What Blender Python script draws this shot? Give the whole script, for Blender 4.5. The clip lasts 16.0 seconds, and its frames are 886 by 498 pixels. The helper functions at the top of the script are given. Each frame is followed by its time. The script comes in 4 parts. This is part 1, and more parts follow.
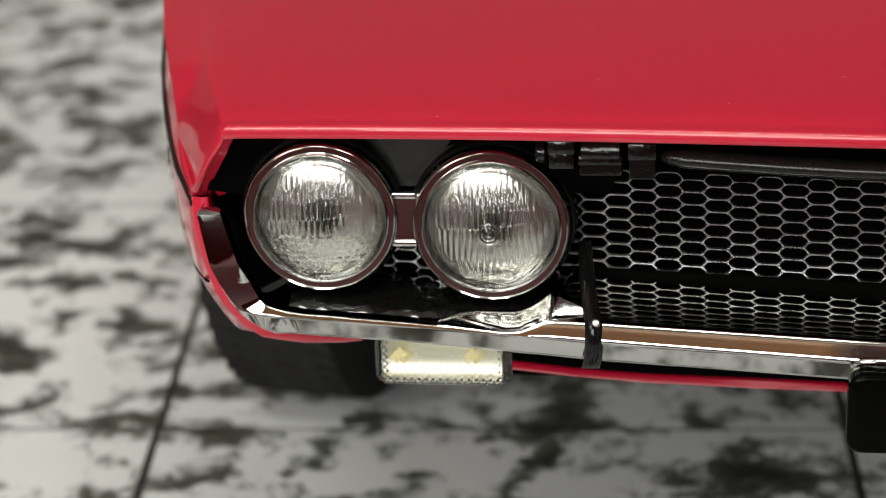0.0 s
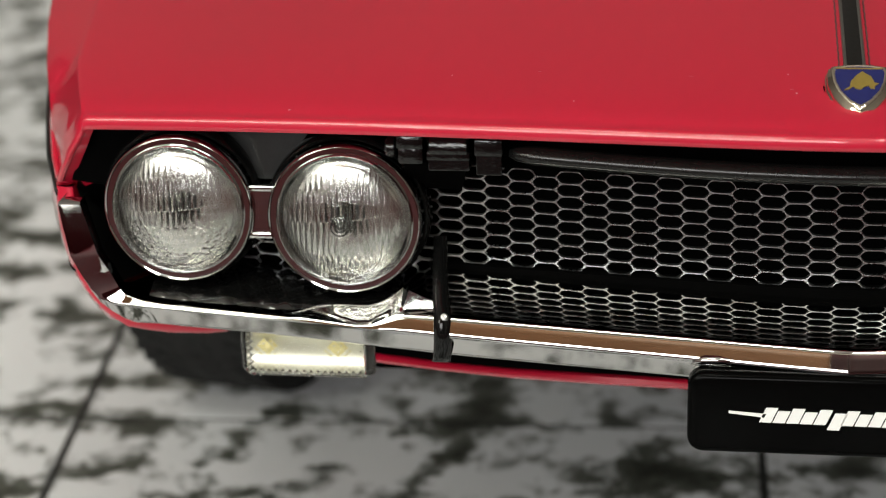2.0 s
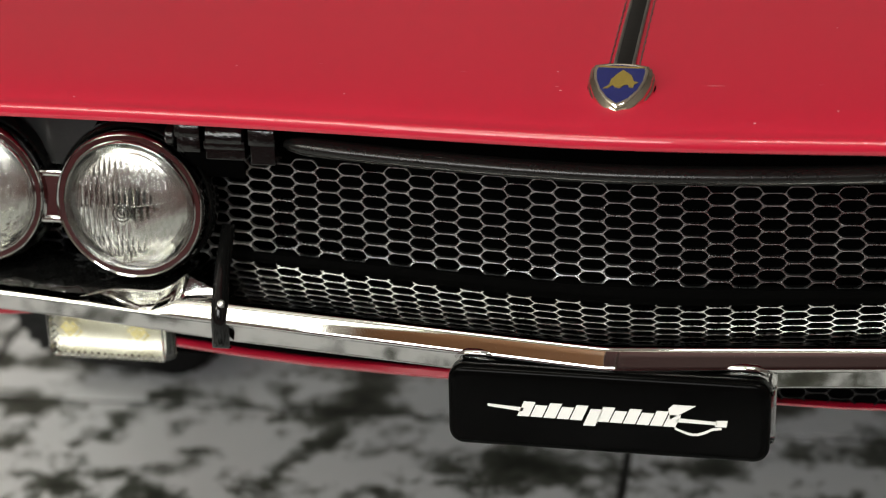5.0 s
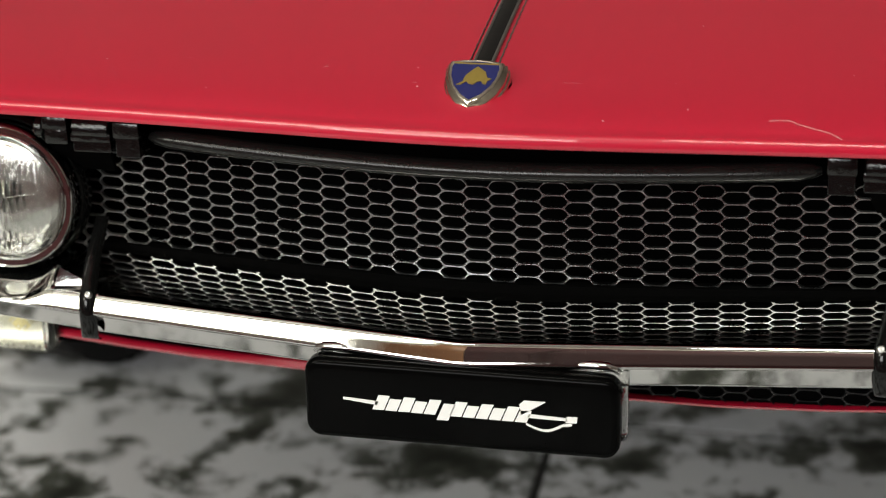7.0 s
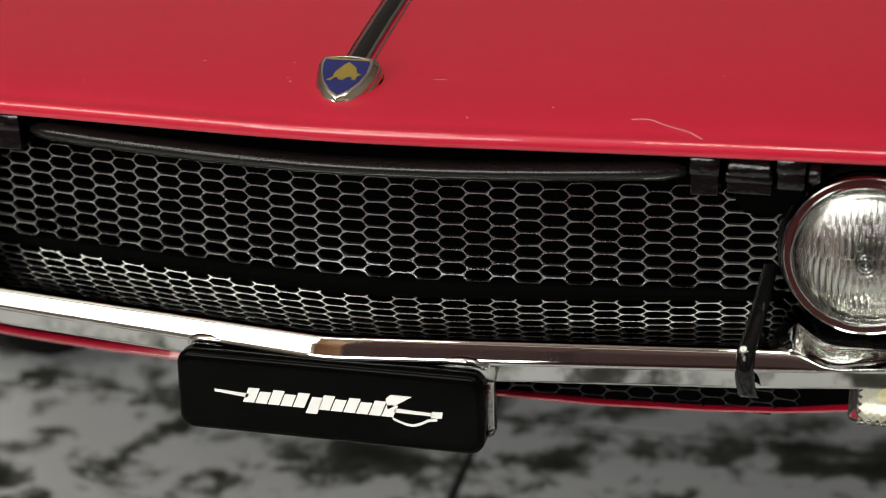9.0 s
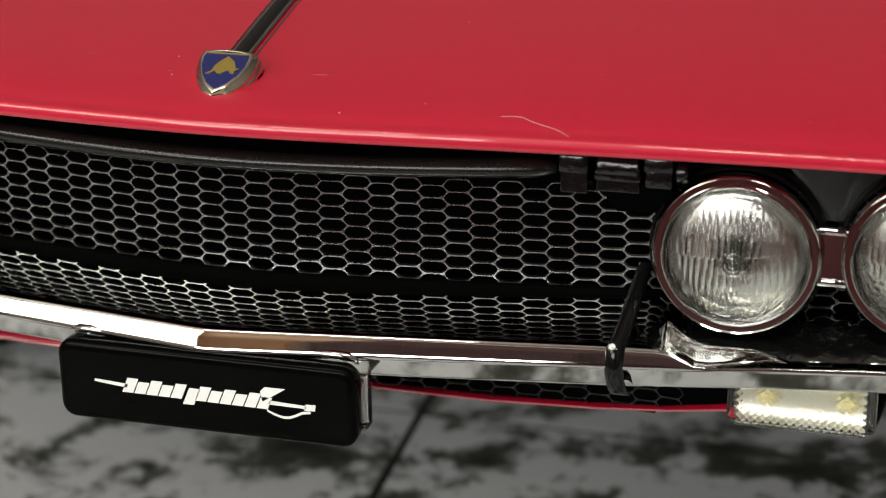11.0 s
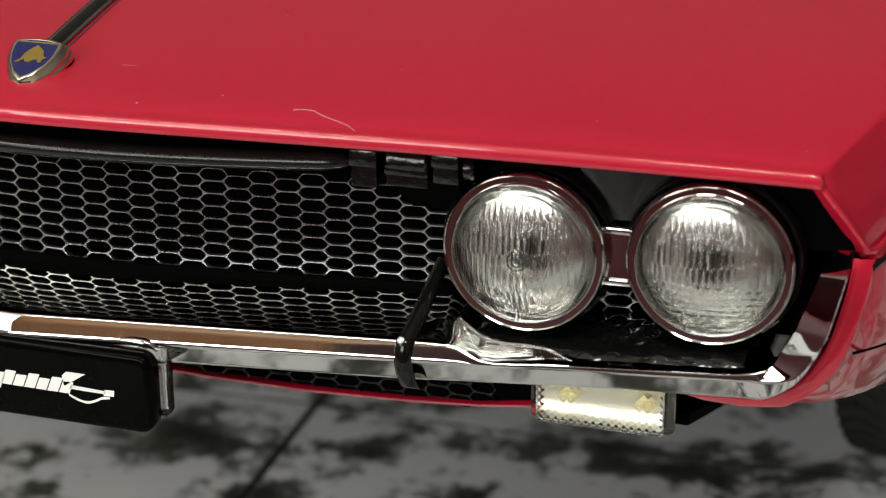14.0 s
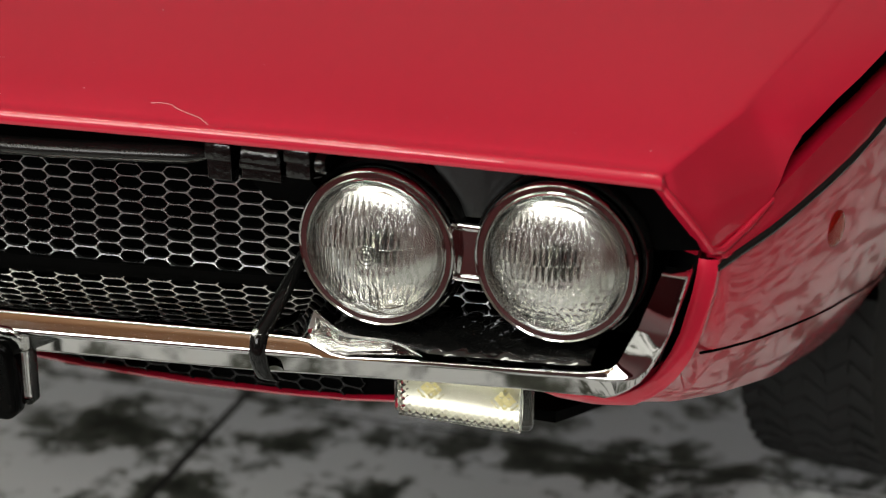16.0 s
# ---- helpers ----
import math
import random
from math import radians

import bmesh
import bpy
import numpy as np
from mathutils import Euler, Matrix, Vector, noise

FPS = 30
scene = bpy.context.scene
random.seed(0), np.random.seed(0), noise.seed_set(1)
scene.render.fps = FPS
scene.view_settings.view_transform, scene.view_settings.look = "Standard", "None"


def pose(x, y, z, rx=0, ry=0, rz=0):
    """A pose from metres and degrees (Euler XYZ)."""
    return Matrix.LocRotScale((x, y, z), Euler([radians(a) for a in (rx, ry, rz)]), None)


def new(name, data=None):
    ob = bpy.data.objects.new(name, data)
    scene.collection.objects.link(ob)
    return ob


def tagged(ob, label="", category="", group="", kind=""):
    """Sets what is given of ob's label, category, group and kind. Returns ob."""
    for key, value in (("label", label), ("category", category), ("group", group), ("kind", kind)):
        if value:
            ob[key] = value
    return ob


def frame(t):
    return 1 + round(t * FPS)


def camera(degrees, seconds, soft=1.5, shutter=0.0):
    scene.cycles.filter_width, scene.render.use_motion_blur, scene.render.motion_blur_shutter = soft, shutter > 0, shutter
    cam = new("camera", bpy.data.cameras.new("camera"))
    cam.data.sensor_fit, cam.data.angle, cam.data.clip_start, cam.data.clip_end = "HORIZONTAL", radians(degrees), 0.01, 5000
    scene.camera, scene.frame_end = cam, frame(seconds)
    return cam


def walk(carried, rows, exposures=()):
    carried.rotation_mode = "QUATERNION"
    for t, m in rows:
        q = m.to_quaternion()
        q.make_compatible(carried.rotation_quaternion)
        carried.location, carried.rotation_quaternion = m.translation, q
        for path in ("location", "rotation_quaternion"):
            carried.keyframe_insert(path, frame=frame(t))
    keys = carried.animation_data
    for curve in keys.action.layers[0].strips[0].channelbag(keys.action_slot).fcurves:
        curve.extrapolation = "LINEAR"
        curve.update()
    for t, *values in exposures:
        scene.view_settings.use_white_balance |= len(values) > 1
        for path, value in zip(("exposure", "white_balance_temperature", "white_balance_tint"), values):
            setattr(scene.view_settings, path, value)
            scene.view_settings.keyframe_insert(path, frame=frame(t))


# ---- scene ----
# lengths below are millimetres of the small model car; MM turns them into metres
MM = 0.001
cam = camera(25.39, 16.0, soft=1.1)
ROWS = [
    (0.0, -15.84, -89.85, 68.67, 69.210, 2.069, 6.815),
    (0.5, -12.37, -89.79, 68.57, 69.231, 1.948, 7.296),
    (1.0, -10.30, -89.69, 68.47, 69.249, 1.865, 7.661),
    (1.5, -8.21, -89.57, 68.41, 69.256, 1.788, 7.996),
    (2.0, -5.76, -89.49, 68.41, 69.232, 1.709, 8.368),
    (2.5, -3.94, -89.34, 68.39, 69.221, 1.645, 8.699),
    (3.0, -1.52, -89.12, 68.36, 69.199, 1.546, 9.079),
    (3.5, 1.51, -88.92, 68.39, 69.177, 1.430, 9.579),
    (4.0, 4.44, -88.67, 68.39, 69.140, 1.323, 10.069),
    (6.5, 17.46, -86.87, 68.54, 68.869, 1.236, 12.276),
    (7.0, 19.63, -86.48, 68.55, 68.832, 1.193, 12.630),
    (7.5, 21.50, -86.10, 68.51, 68.820, 1.117, 12.965),
    (8.0, 24.04, -85.79, 68.46, 68.825, 1.067, 13.337),
    (8.5, 26.18, -85.41, 68.41, 68.838, 0.988, 13.692),
    (11.0, 36.23, -83.56, 68.29, 68.828, 0.606, 15.406),
    (11.5, 38.66, -83.12, 68.28, 68.833, 0.504, 15.789),
    (12.0, 41.11, -82.67, 68.31, 68.819, 0.430, 16.202),
    (12.5, 42.73, -82.20, 68.33, 68.780, 0.366, 16.553),
    (13.0, 44.99, -81.69, 68.38, 68.744, 0.291, 16.955),
    (13.5, 47.38, -81.10, 68.41, 68.717, 0.206, 17.376),
    (14.0, 49.56, -80.59, 68.44, 68.707, 0.129, 17.780),
    (14.5, 51.72, -80.10, 68.45, 68.708, 0.065, 18.150),
    (15.0, 53.60, -79.61, 68.46, 68.711, -0.023, 18.524),
    (15.5, 56.39, -78.95, 68.46, 68.705, -0.127, 18.950),
    (16.0, 58.88, -78.31, 68.52, 68.695, -0.213, 19.419),
]
walk(cam, [(t, pose(x * MM, y * MM, z * MM, rx, ry, rz)) for t, x, y, z, rx, ry, rz in ROWS])
EXPOSURE = 0.18
# ceiling lamps: x, y in metres, size across and along, watts; the two front lights' watts
LAMPS = [(-0.22, -0.52, 0.30, 0.14, 2.15), (0.24, -0.58, 0.30, 0.14, 4.0)]
FRONT_WATTS = (4.3, 2.8)
cam.data.dof.use_dof, cam.data.dof.focus_distance, cam.data.dof.aperture_fstop = True, 0.100, 64.0

# ---- light: two ceiling lamps in a closed room ----
world = bpy.data.worlds.new("room_air")
scene.world = world
world.use_nodes = True
world.node_tree.nodes["Background"].inputs[0].default_value = (0.9, 0.95, 1.0, 1)
world.node_tree.nodes["Background"].inputs[1].default_value = 0.03
scene.view_settings.exposure = EXPOSURE


def ceiling_lamp(x, y, z, sx, sy, power):
    data = bpy.data.lights.new("ceiling_lamp", "AREA")
    data.shape, data.size, data.size_y, data.energy, data.color = "RECTANGLE", sx, sy, power, (0.975, 0.985, 0.86)
    ob = new("ceiling_lamp", data)
    ob.matrix_basis = pose(x, y, z)
    return tagged(ob, "flat white ceiling lamp giving warm light", "lamp")


for lx, ly, lsx, lsy, lpw in LAMPS:
    ceiling_lamp(lx, ly, 0.83, lsx, lsy, lpw)


def front_light(x, y, z, turn, sx, sy, power, tint):
    """Soft light standing in for brightness at the front; no window is built."""
    data = bpy.data.lights.new("front_light", "AREA")
    data.shape, data.size, data.size_y, data.energy, data.color = "RECTANGLE", sx, sy, power, tint
    ob = new("front_light", data)
    ob.matrix_basis = pose(x, y, z, 90, 0, turn)
    return tagged(ob, "soft light standing in for brightness at the front", "window")


front_light(-0.65, -0.785, 0.58, 0, 0.44, 0.44, FRONT_WATTS[0], (1.0, 1.0, 0.87))
front_light(-0.195, -0.785, 0.24, 0, 0.44, 0.24, FRONT_WATTS[1], (0.985, 0.985, 0.965))

# ---- materials ----


def nodes_of(name):
    m = bpy.data.materials.new(name)
    m.use_nodes = True
    nt = m.node_tree
    return m, nt, nt.nodes["Principled BSDF"]


def millimetres(nt):
    geo = nt.nodes.new("ShaderNodeNewGeometry")
    sc = nt.nodes.new("ShaderNodeVectorMath")
    sc.operation = "SCALE"
    sc.inputs[3].default_value = 1000.0
    nt.links.new(geo.outputs["Position"], sc.inputs[0])
    return sc.outputs[0]


def noise_at(nt, vec, scale, detail=4.0, rough=0.55, distort=0.0):
    n = nt.nodes.new("ShaderNodeTexNoise")
    n.inputs["Scale"].default_value, n.inputs["Detail"].default_value = scale, detail
    n.inputs["Roughness"].default_value, n.inputs["Distortion"].default_value = rough, distort
    nt.links.new(vec, n.inputs["Vector"])
    return n.outputs["Fac"]


def ramp(nt, fac, stops):
    r = nt.nodes.new("ShaderNodeValToRGB")
    while len(r.color_ramp.elements) < len(stops):
        r.color_ramp.elements.new(0.5)
    for e, (p, c) in zip(r.color_ramp.elements, stops):
        e.position, e.color = p, (*c, 1)
    nt.links.new(fac, r.inputs[0])
    return r.outputs["Color"]


def grey(v):
    return (v, v, v)


def surface(name, base, rough, metal=0.0, coat=0.0, vary=0.12, scale=0.4, fine=6.0, bump=0.0, bump_scale=8.0, rough_vary=0.1, coat_rough=0.03, spec=0.5):
    """A plain surface with colour, gloss and relief that vary at two scales (per millimetre)."""
    m, nt, p = nodes_of(name)
    vec = millimetres(nt)
    big, small = noise_at(nt, vec, scale, 3), noise_at(nt, vec, fine, 4)
    mixn = nt.nodes.new("ShaderNodeMath")
    mixn.operation = "MULTIPLY_ADD"
    nt.links.new(small, mixn.inputs[0])
    mixn.inputs[1].default_value = 0.4
    half = nt.nodes.new("ShaderNodeMath")
    half.operation = "MULTIPLY"
    half.inputs[1].default_value = 0.6
    nt.links.new(big, half.inputs[0])
    nt.links.new(half.outputs[0], mixn.inputs[2])
    lo = tuple(max(0.0, c * (1 - vary)) for c in base)
    hi = tuple(min(1.0, c * (1 + vary)) for c in base)
    nt.links.new(ramp(nt, mixn.outputs[0], [(0.3, lo), (0.7, hi)]), p.inputs["Base Color"])
    nt.links.new(ramp(nt, mixn.outputs[0], [(0.3, grey(max(0.0, rough - rough_vary * rough))), (0.7, grey(rough + rough_vary * rough))]), p.inputs["Roughness"])
    p.inputs["Metallic"].default_value = metal
    p.inputs["Coat Weight"].default_value = coat
    p.inputs["Coat Roughness"].default_value = coat_rough
    p.inputs["Specular IOR Level"].default_value = spec
    if bump:
        b = nt.nodes.new("ShaderNodeBump")
        b.inputs["Strength"].default_value, b.inputs["Distance"].default_value = 1.0, bump * MM
        nt.links.new(noise_at(nt, vec, bump_scale, 3), b.inputs["Height"])
        nt.links.new(b.outputs[0], p.inputs["Normal"])
    return m


def stone_print():
    m, nt, p = nodes_of("printed_stone")
    vec = millimetres(nt)
    squash = nt.nodes.new("ShaderNodeVectorMath")
    squash.operation = "ADD"
    squash.inputs[1].default_value = (390.8, 145.9, -231.9)
    nt.links.new(vec, squash.inputs[0])
    v = squash.outputs[0]
    blot = noise_at(nt, v, 0.125, 8, 0.64, 0.25)
    fine = noise_at(nt, v, 0.38, 5, 0.65)
    add = nt.nodes.new("ShaderNodeMath")
    add.operation = "MULTIPLY_ADD"
    add.inputs[1].default_value = 0.30
    nt.links.new(fine, add.inputs[0])
    nt.links.new(blot, add.inputs[2])
    col = ramp(nt, add.outputs[0], [(0.50, (0.030, 0.033, 0.027)), (0.588, (0.11, 0.118, 0.10)), (0.620, (0.38, 0.395, 0.40)), (0.67, (0.86, 0.88, 0.91))])
    wide = ramp(nt, noise_at(nt, v, 0.02, 2), [(0.3, grey(0.85)), (0.7, grey(1.0))])
    mul = nt.nodes.new("ShaderNodeMix")
    mul.data_type, mul.blend_type = "RGBA", "MULTIPLY"
    mul.inputs[0].default_value = 1.0
    nt.links.new(col, mul.inputs[6])
    nt.links.new(wide, mul.inputs[7])
    nt.links.new(mul.outputs[2], p.inputs["Base Color"])
    p.inputs["Roughness"].default_value = 0.42
    b = nt.nodes.new("ShaderNodeBump")
    b.inputs["Strength"].default_value, b.inputs["Distance"].default_value = 0.5, 0.02 * MM
    nt.links.new(noise_at(nt, v, 5.0, 3), b.inputs["Height"])
    nt.links.new(b.outputs[0], p.inputs["Normal"])
    return m


def clear(name, colour, rough, ior=1.45, bump=0.0, bump_scale=4.0):
    m, nt, p = nodes_of(name)
    p.inputs["Base Color"].default_value = (*colour, 1)
    p.inputs["Roughness"].default_value, p.inputs["IOR"].default_value = rough, ior
    p.inputs["Transmission Weight"].default_value = 1.0
    if bump:
        b = nt.nodes.new("ShaderNodeBump")
        b.inputs["Strength"].default_value, b.inputs["Distance"].default_value = 1.0, bump * MM
        nt.links.new(noise_at(nt, millimetres(nt), bump_scale, 2), b.inputs["Height"])
        nt.links.new(b.outputs[0], p.inputs["Normal"])
    return m


RED = surface("red_car_paint", (0.51, 0.006, 0.032), 0.38, coat=1.0, spec=0.42, vary=0.05, scale=0.05, fine=10, bump=0.0012, bump_scale=1.6, rough_vary=0.08, coat_rough=0.02)
CHROME = surface("chrome_plating", (0.52, 0.515, 0.505), 0.035, metal=1.0, vary=0.03, bump=0.0007, bump_scale=0.9, rough_vary=0.5)
SATIN_CHROME = surface("cloudy_chrome", (0.66, 0.66, 0.64), 0.07, metal=1.0, vary=0.06, fine=3, rough_vary=0.5)
# Mesh metal toned down: the ends' dark reflections put into the colour.
DIM_MESH = surface("dimmed_mesh_metal", (0.34, 0.34, 0.33), 0.42, metal=0.9, vary=0.3, fine=5, bump=0.02, bump_scale=2)
BLACK_GLOSS = surface("black_gloss_plastic", (0.004, 0.004, 0.004), 0.10, vary=0.3, bump=0.002, bump_scale=1.0, spec=0.3)
TRAY_BLACK = surface("glossy_black_tray", (0.004, 0.004, 0.004), 0.09, vary=0.3, bump=0.025, bump_scale=0.9, spec=0.8)
PLATE_BLACK = surface("deep_black_plate", (0.0015, 0.0015, 0.0015), 0.12, vary=0.3, bump=0.001, bump_scale=1.0, spec=0.04)
BLACK = surface("black_satin_plastic", (0.006, 0.006, 0.006), 0.34, vary=0.3, bump=0.008, bump_scale=3, spec=0.35)
HINGE_BLACK = surface("rough_gloss_black", (0.003, 0.003, 0.003), 0.16, vary=0.3, bump=0.05, bump_scale=2.2, spec=0.5)
# Near-black for black parts, and for hollows whose shade is put in the colour.
BLACK_AND_SHADE = surface("black_and_shade_tone", (0.0010, 0.0010, 0.0010), 0.75, vary=0.3, bump=0.01, spec=0.02)
BAR_BLACK = surface("black_bar_plastic", (0.010, 0.010, 0.0095), 0.22, vary=0.3, bump=0.004, bump_scale=1.2, spec=0.35)
GREY_DARK = surface("dark_grey_plastic", (0.022, 0.023, 0.023), 0.32, vary=0.25, bump=0.004, spec=0.25)
RUBBER = surface("tyre_rubber", (0.016, 0.016, 0.016), 0.75, vary=0.25, bump=0.02, bump_scale=3, spec=0.2)
MESH_METAL = surface("etched_mesh_metal", (0.43, 0.45, 0.45), 0.29, metal=1.0, vary=0.18, fine=5, rough_vary=0.25)
REFLECTOR = surface("satin_reflector", (0.56, 0.56, 0.53), 0.22, metal=1.0, vary=0.05, rough_vary=0.3)
STONE = stone_print()
GROUT = surface("dark_joint", (0.02, 0.02, 0.019), 0.8, vary=0.3)
GLASS = clear("lamp_glass", (0.97, 0.975, 0.96), 0.02, 1.5)
CLEAR_PLASTIC = clear("clear_plastic", (0.95, 0.95, 0.93), 0.08, 1.46, 0.02, 2.0)
ORANGE = clear("orange_lens_plastic", (0.95, 0.33, 0.05), 0.12, 1.46)
YELLOW = surface("yellow_bulb", (0.70, 0.62, 0.30), 0.3, vary=0.1)
BLUE_ENAMEL = surface("blue_enamel", (0.010, 0.014, 0.10), 0.2, coat=0.6, vary=0.12)
PALE_GOLD = surface("pale_gold_plating", (0.80, 0.75, 0.62), 0.13, metal=1.0, vary=0.05, bump=0.004, bump_scale=1.5, rough_vary=0.3)
GOLD = surface("gold_print", (0.36, 0.26, 0.06), 0.35, metal=0.55, vary=0.15)
WHITE_INK = surface("white_ink", (0.86, 0.86, 0.85), 0.4, vary=0.03)
STEEL = surface("dull_steel", (0.42, 0.42, 0.41), 0.35, metal=1.0)
CREAM = surface("cream_wall_paint", (0.80, 0.77, 0.70), 0.7, vary=0.04, scale=0.002, fine=0.05, bump=0.3, bump_scale=0.2)
TAUPE = surface("taupe_wall_paint", (0.25, 0.225, 0.21), 0.7, vary=0.04, scale=0.002, fine=0.05, bump=0.3, bump_scale=0.2)
WHITE_PAINT = surface("white_ceiling_paint", (0.82, 0.80, 0.77), 0.8, vary=0.03, scale=0.002, fine=0.05, bump=0.3, bump_scale=0.2)
TABLE_WOOD = surface("dark_table_wood", (0.060, 0.008, 0.010), 0.8, vary=0.25, scale=0.01, fine=0.2, spec=0.05)
PANEL_BROWN = surface("brown_panel_tone", (0.30, 0.135, 0.055), 0.45, vary=0.25, scale=0.004, fine=0.06)
PANEL_DARK = surface("dark_panel_tone", (0.040, 0.008, 0.009), 0.8, vary=0.3, scale=0.005, fine=0.1)

# ---- mesh helpers (millimetres in, metres out) ----


def part(name, bm, material, parent=None, label="", smooth=True, recalc=True, flat_faces=False):
    if recalc:
        bmesh.ops.recalc_face_normals(bm, faces=bm.faces)
    for v in bm.verts:
        v.co *= MM
    me = bpy.data.meshes.new(name)
    bm.to_mesh(me)
    bm.free()
    me.materials.append(material)
    for f in me.polygons:
        f.use_smooth = smooth
    if smooth:
        me.set_sharp_from_angle(angle=radians(38))
    ob = new(name, me)
    if flat_faces:
        ob.modifiers.new("flat_faces", "WEIGHTED_NORMAL").keep_sharp = True
    if parent:
        ob.parent = parent
    if label:
        tagged(ob, label)
    return ob


def from_lists(verts, faces):
    me = bpy.data.meshes.new("tmp")
    me.from_pydata(verts, [], faces)
    bm = bmesh.new()
    bm.from_mesh(me)
    bpy.data.meshes.remove(me)
    return bm


def lerp_table(v, xs, ys):
    return float(np.interp(v, xs, ys))


def grid(rows, close_u=False, close_v=False):
    """A skin over rows of points."""
    bm = bmesh.new()
    vs = [[bm.verts.new(p) for p in r] for r in rows]
    n, m = len(vs), len(vs[0])
    for i in range(n if close_u else n - 1):
        for j in range(m if close_v else m - 1):
            quad = (vs[i][j], vs[(i + 1) % n][j], vs[(i + 1) % n][(j + 1) % m], vs[i][(j + 1) % m])
            bm.faces.new(quad)
    return bm


def cap_ends(bm):
    bmesh.ops.holes_fill(bm, edges=[e for e in bm.edges if e.is_boundary], sides=0)
    return bm


def solid(bm, t):
    """Give a skin the thickness t, away from its normals."""
    bmesh.ops.recalc_face_normals(bm, faces=bm.faces)
    bmesh.ops.solidify(bm, geom=bm.faces[:], thickness=t)
    return bm


def box(x0, x1, y0, y1, z0, z1, r=0.0, seg=2):
    bm = bmesh.new()
    bmesh.ops.create_cube(bm, size=1, matrix=Matrix.Translation(((x0 + x1) / 2, (y0 + y1) / 2, (z0 + z1) / 2)) @ Matrix.Diagonal((x1 - x0, y1 - y0, z1 - z0, 1)))
    if r:
        bmesh.ops.bevel(bm, geom=bm.edges[:], offset=r, segments=seg, profile=0.5, affect="EDGES")
    return bm


def tube(path, r, sides=10, flat=1.0, squeeze=None):
    """A rod along path, in the plane of its sections; flat squashes it, squeeze gives each station its own size."""
    rows = []
    pts = [Vector(p) for p in path]
    for i, p in enumerate(pts):
        d = (pts[min(i + 1, len(pts) - 1)] - pts[max(i - 1, 0)]).normalized()
        side = d.cross(Vector((0, 0, 1)))
        side = side.normalized() if side.length > 1e-4 else Vector((1, 0, 0))
        up = side.cross(d)
        k = r * (squeeze[i] if squeeze else 1)
        rows.append([p + side * k * math.cos(a) + up * k * flat * math.sin(a) for a in [2 * math.pi * j / sides for j in range(sides)]])
    return cap_ends(grid(rows, close_v=True))


def lathe(profile, centre, axis=(0, -1, 0), steps=48):
    """Turn (radius, height) pairs round an axis through centre."""
    q = Vector((0, 0, 1)).rotation_difference(Vector(axis))
    c = Vector(centre)
    rows = []
    for r, h in profile:
        rows.append([c + q @ Vector((r * math.cos(a), r * math.sin(a), h)) for a in [2 * math.pi * j / steps for j in range(steps)]])
    return grid(rows, close_v=True)


def mirror_x(bm, s):
    if s < 0:
        for v in bm.verts:
            v.co.x *= -1
    return bm


def join(*bms):
    out = bmesh.new()
    for b in bms:
        me = bpy.data.meshes.new("tmp")
        b.to_mesh(me)
        out.from_mesh(me)
        bpy.data.meshes.remove(me)
        b.free()
    return out


def group_part(name, parent, label=""):
    ob = new(name)
    ob.parent = parent
    ob.empty_display_size = 0.001
    return tagged(ob, label) if label else ob


# ---- the unseen room round the small display base ----


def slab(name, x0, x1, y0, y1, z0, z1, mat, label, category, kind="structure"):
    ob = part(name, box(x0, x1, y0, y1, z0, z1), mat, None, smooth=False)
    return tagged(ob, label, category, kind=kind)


slab("ground", -900, 900, -800, 780, -40, -0.62, TABLE_WOOD, "dark brown wooden table top under the display tiles", "table")
# the taupe walls are toned down to cut the sheen on the red paint
slab("wall_north", -900, 900, 780, 820, -40, 850, TAUPE, "plain taupe painted wall", "wall")
slab("wall_east", 900, 940, -800, 780, -40, 850, TAUPE, "plain taupe painted wall", "wall")
slab("wall_west", -940, -900, -800, 780, -40, 850, TAUPE, "plain taupe painted wall", "wall")
slab("wall_south", -900, 900, -840, -800, -40, 850, CREAM, "plain cream painted wall", "wall")
slab("ceiling", -900, 900, -800, 780, 850, 880, WHITE_PAINT, "plain white painted ceiling", "ceiling")
# unseen panels added so that the chrome mirrors brown and dark red tones
slab("brown_panel", -405, -112, -798, -780, 372, 760, PANEL_BROWN, "brown panel added for the chrome to mirror", "wall panel")
slab("baseboard", -417, 30, -798, -780, -0.6, 115, TABLE_WOOD, "dark red-brown board added for the chrome to mirror", "baseboard")
slab("curtain", 35, 460, -798, -784, -0.6, 760, PANEL_DARK, "dark red sheet added for the chrome to mirror", "curtain")
slab("upper_dark_panel", -106, 30, -798, -784, 372, 760, PANEL_DARK, "upper dark red sheet added for the chrome to mirror", "curtain")

# ---- shape of the car's nose, in millimetres: x across, y back, z up ----


def lip_y(x):
    return 0.35 + math.sqrt((0.14 * x) ** 2 + 1.0)


def lip_z(x):
    return 39.0 - 0.0006 * x * x


CREASE_Y, CREASE_X = (6.1, 9.0, 12.7, 24, 40, 60, 90), (40.0, 41.05, 42.3, 44.25, 45.9, 46.9, 47.5)
SIDE_Y, SIDE_X = (5, 6, 8, 12, 16, 22, 30, 40, 55, 90), (40.2, 41.0, 42.4, 44.2, 45.6, 47.4, 49.2, 50.6, 51.4, 51.5)


def crease_x(y):
    return lerp_table(y, CREASE_Y, CREASE_X)


def side_x(y):
    return lerp_table(y, SIDE_Y, SIDE_X)


def hood_z(x, d):
    return lip_z(x) + 0.62 + 0.10 * d + 2.4 * (1 - math.exp(-d / 20.0)) + 0.25 * (1 - math.exp(-d / 0.9))


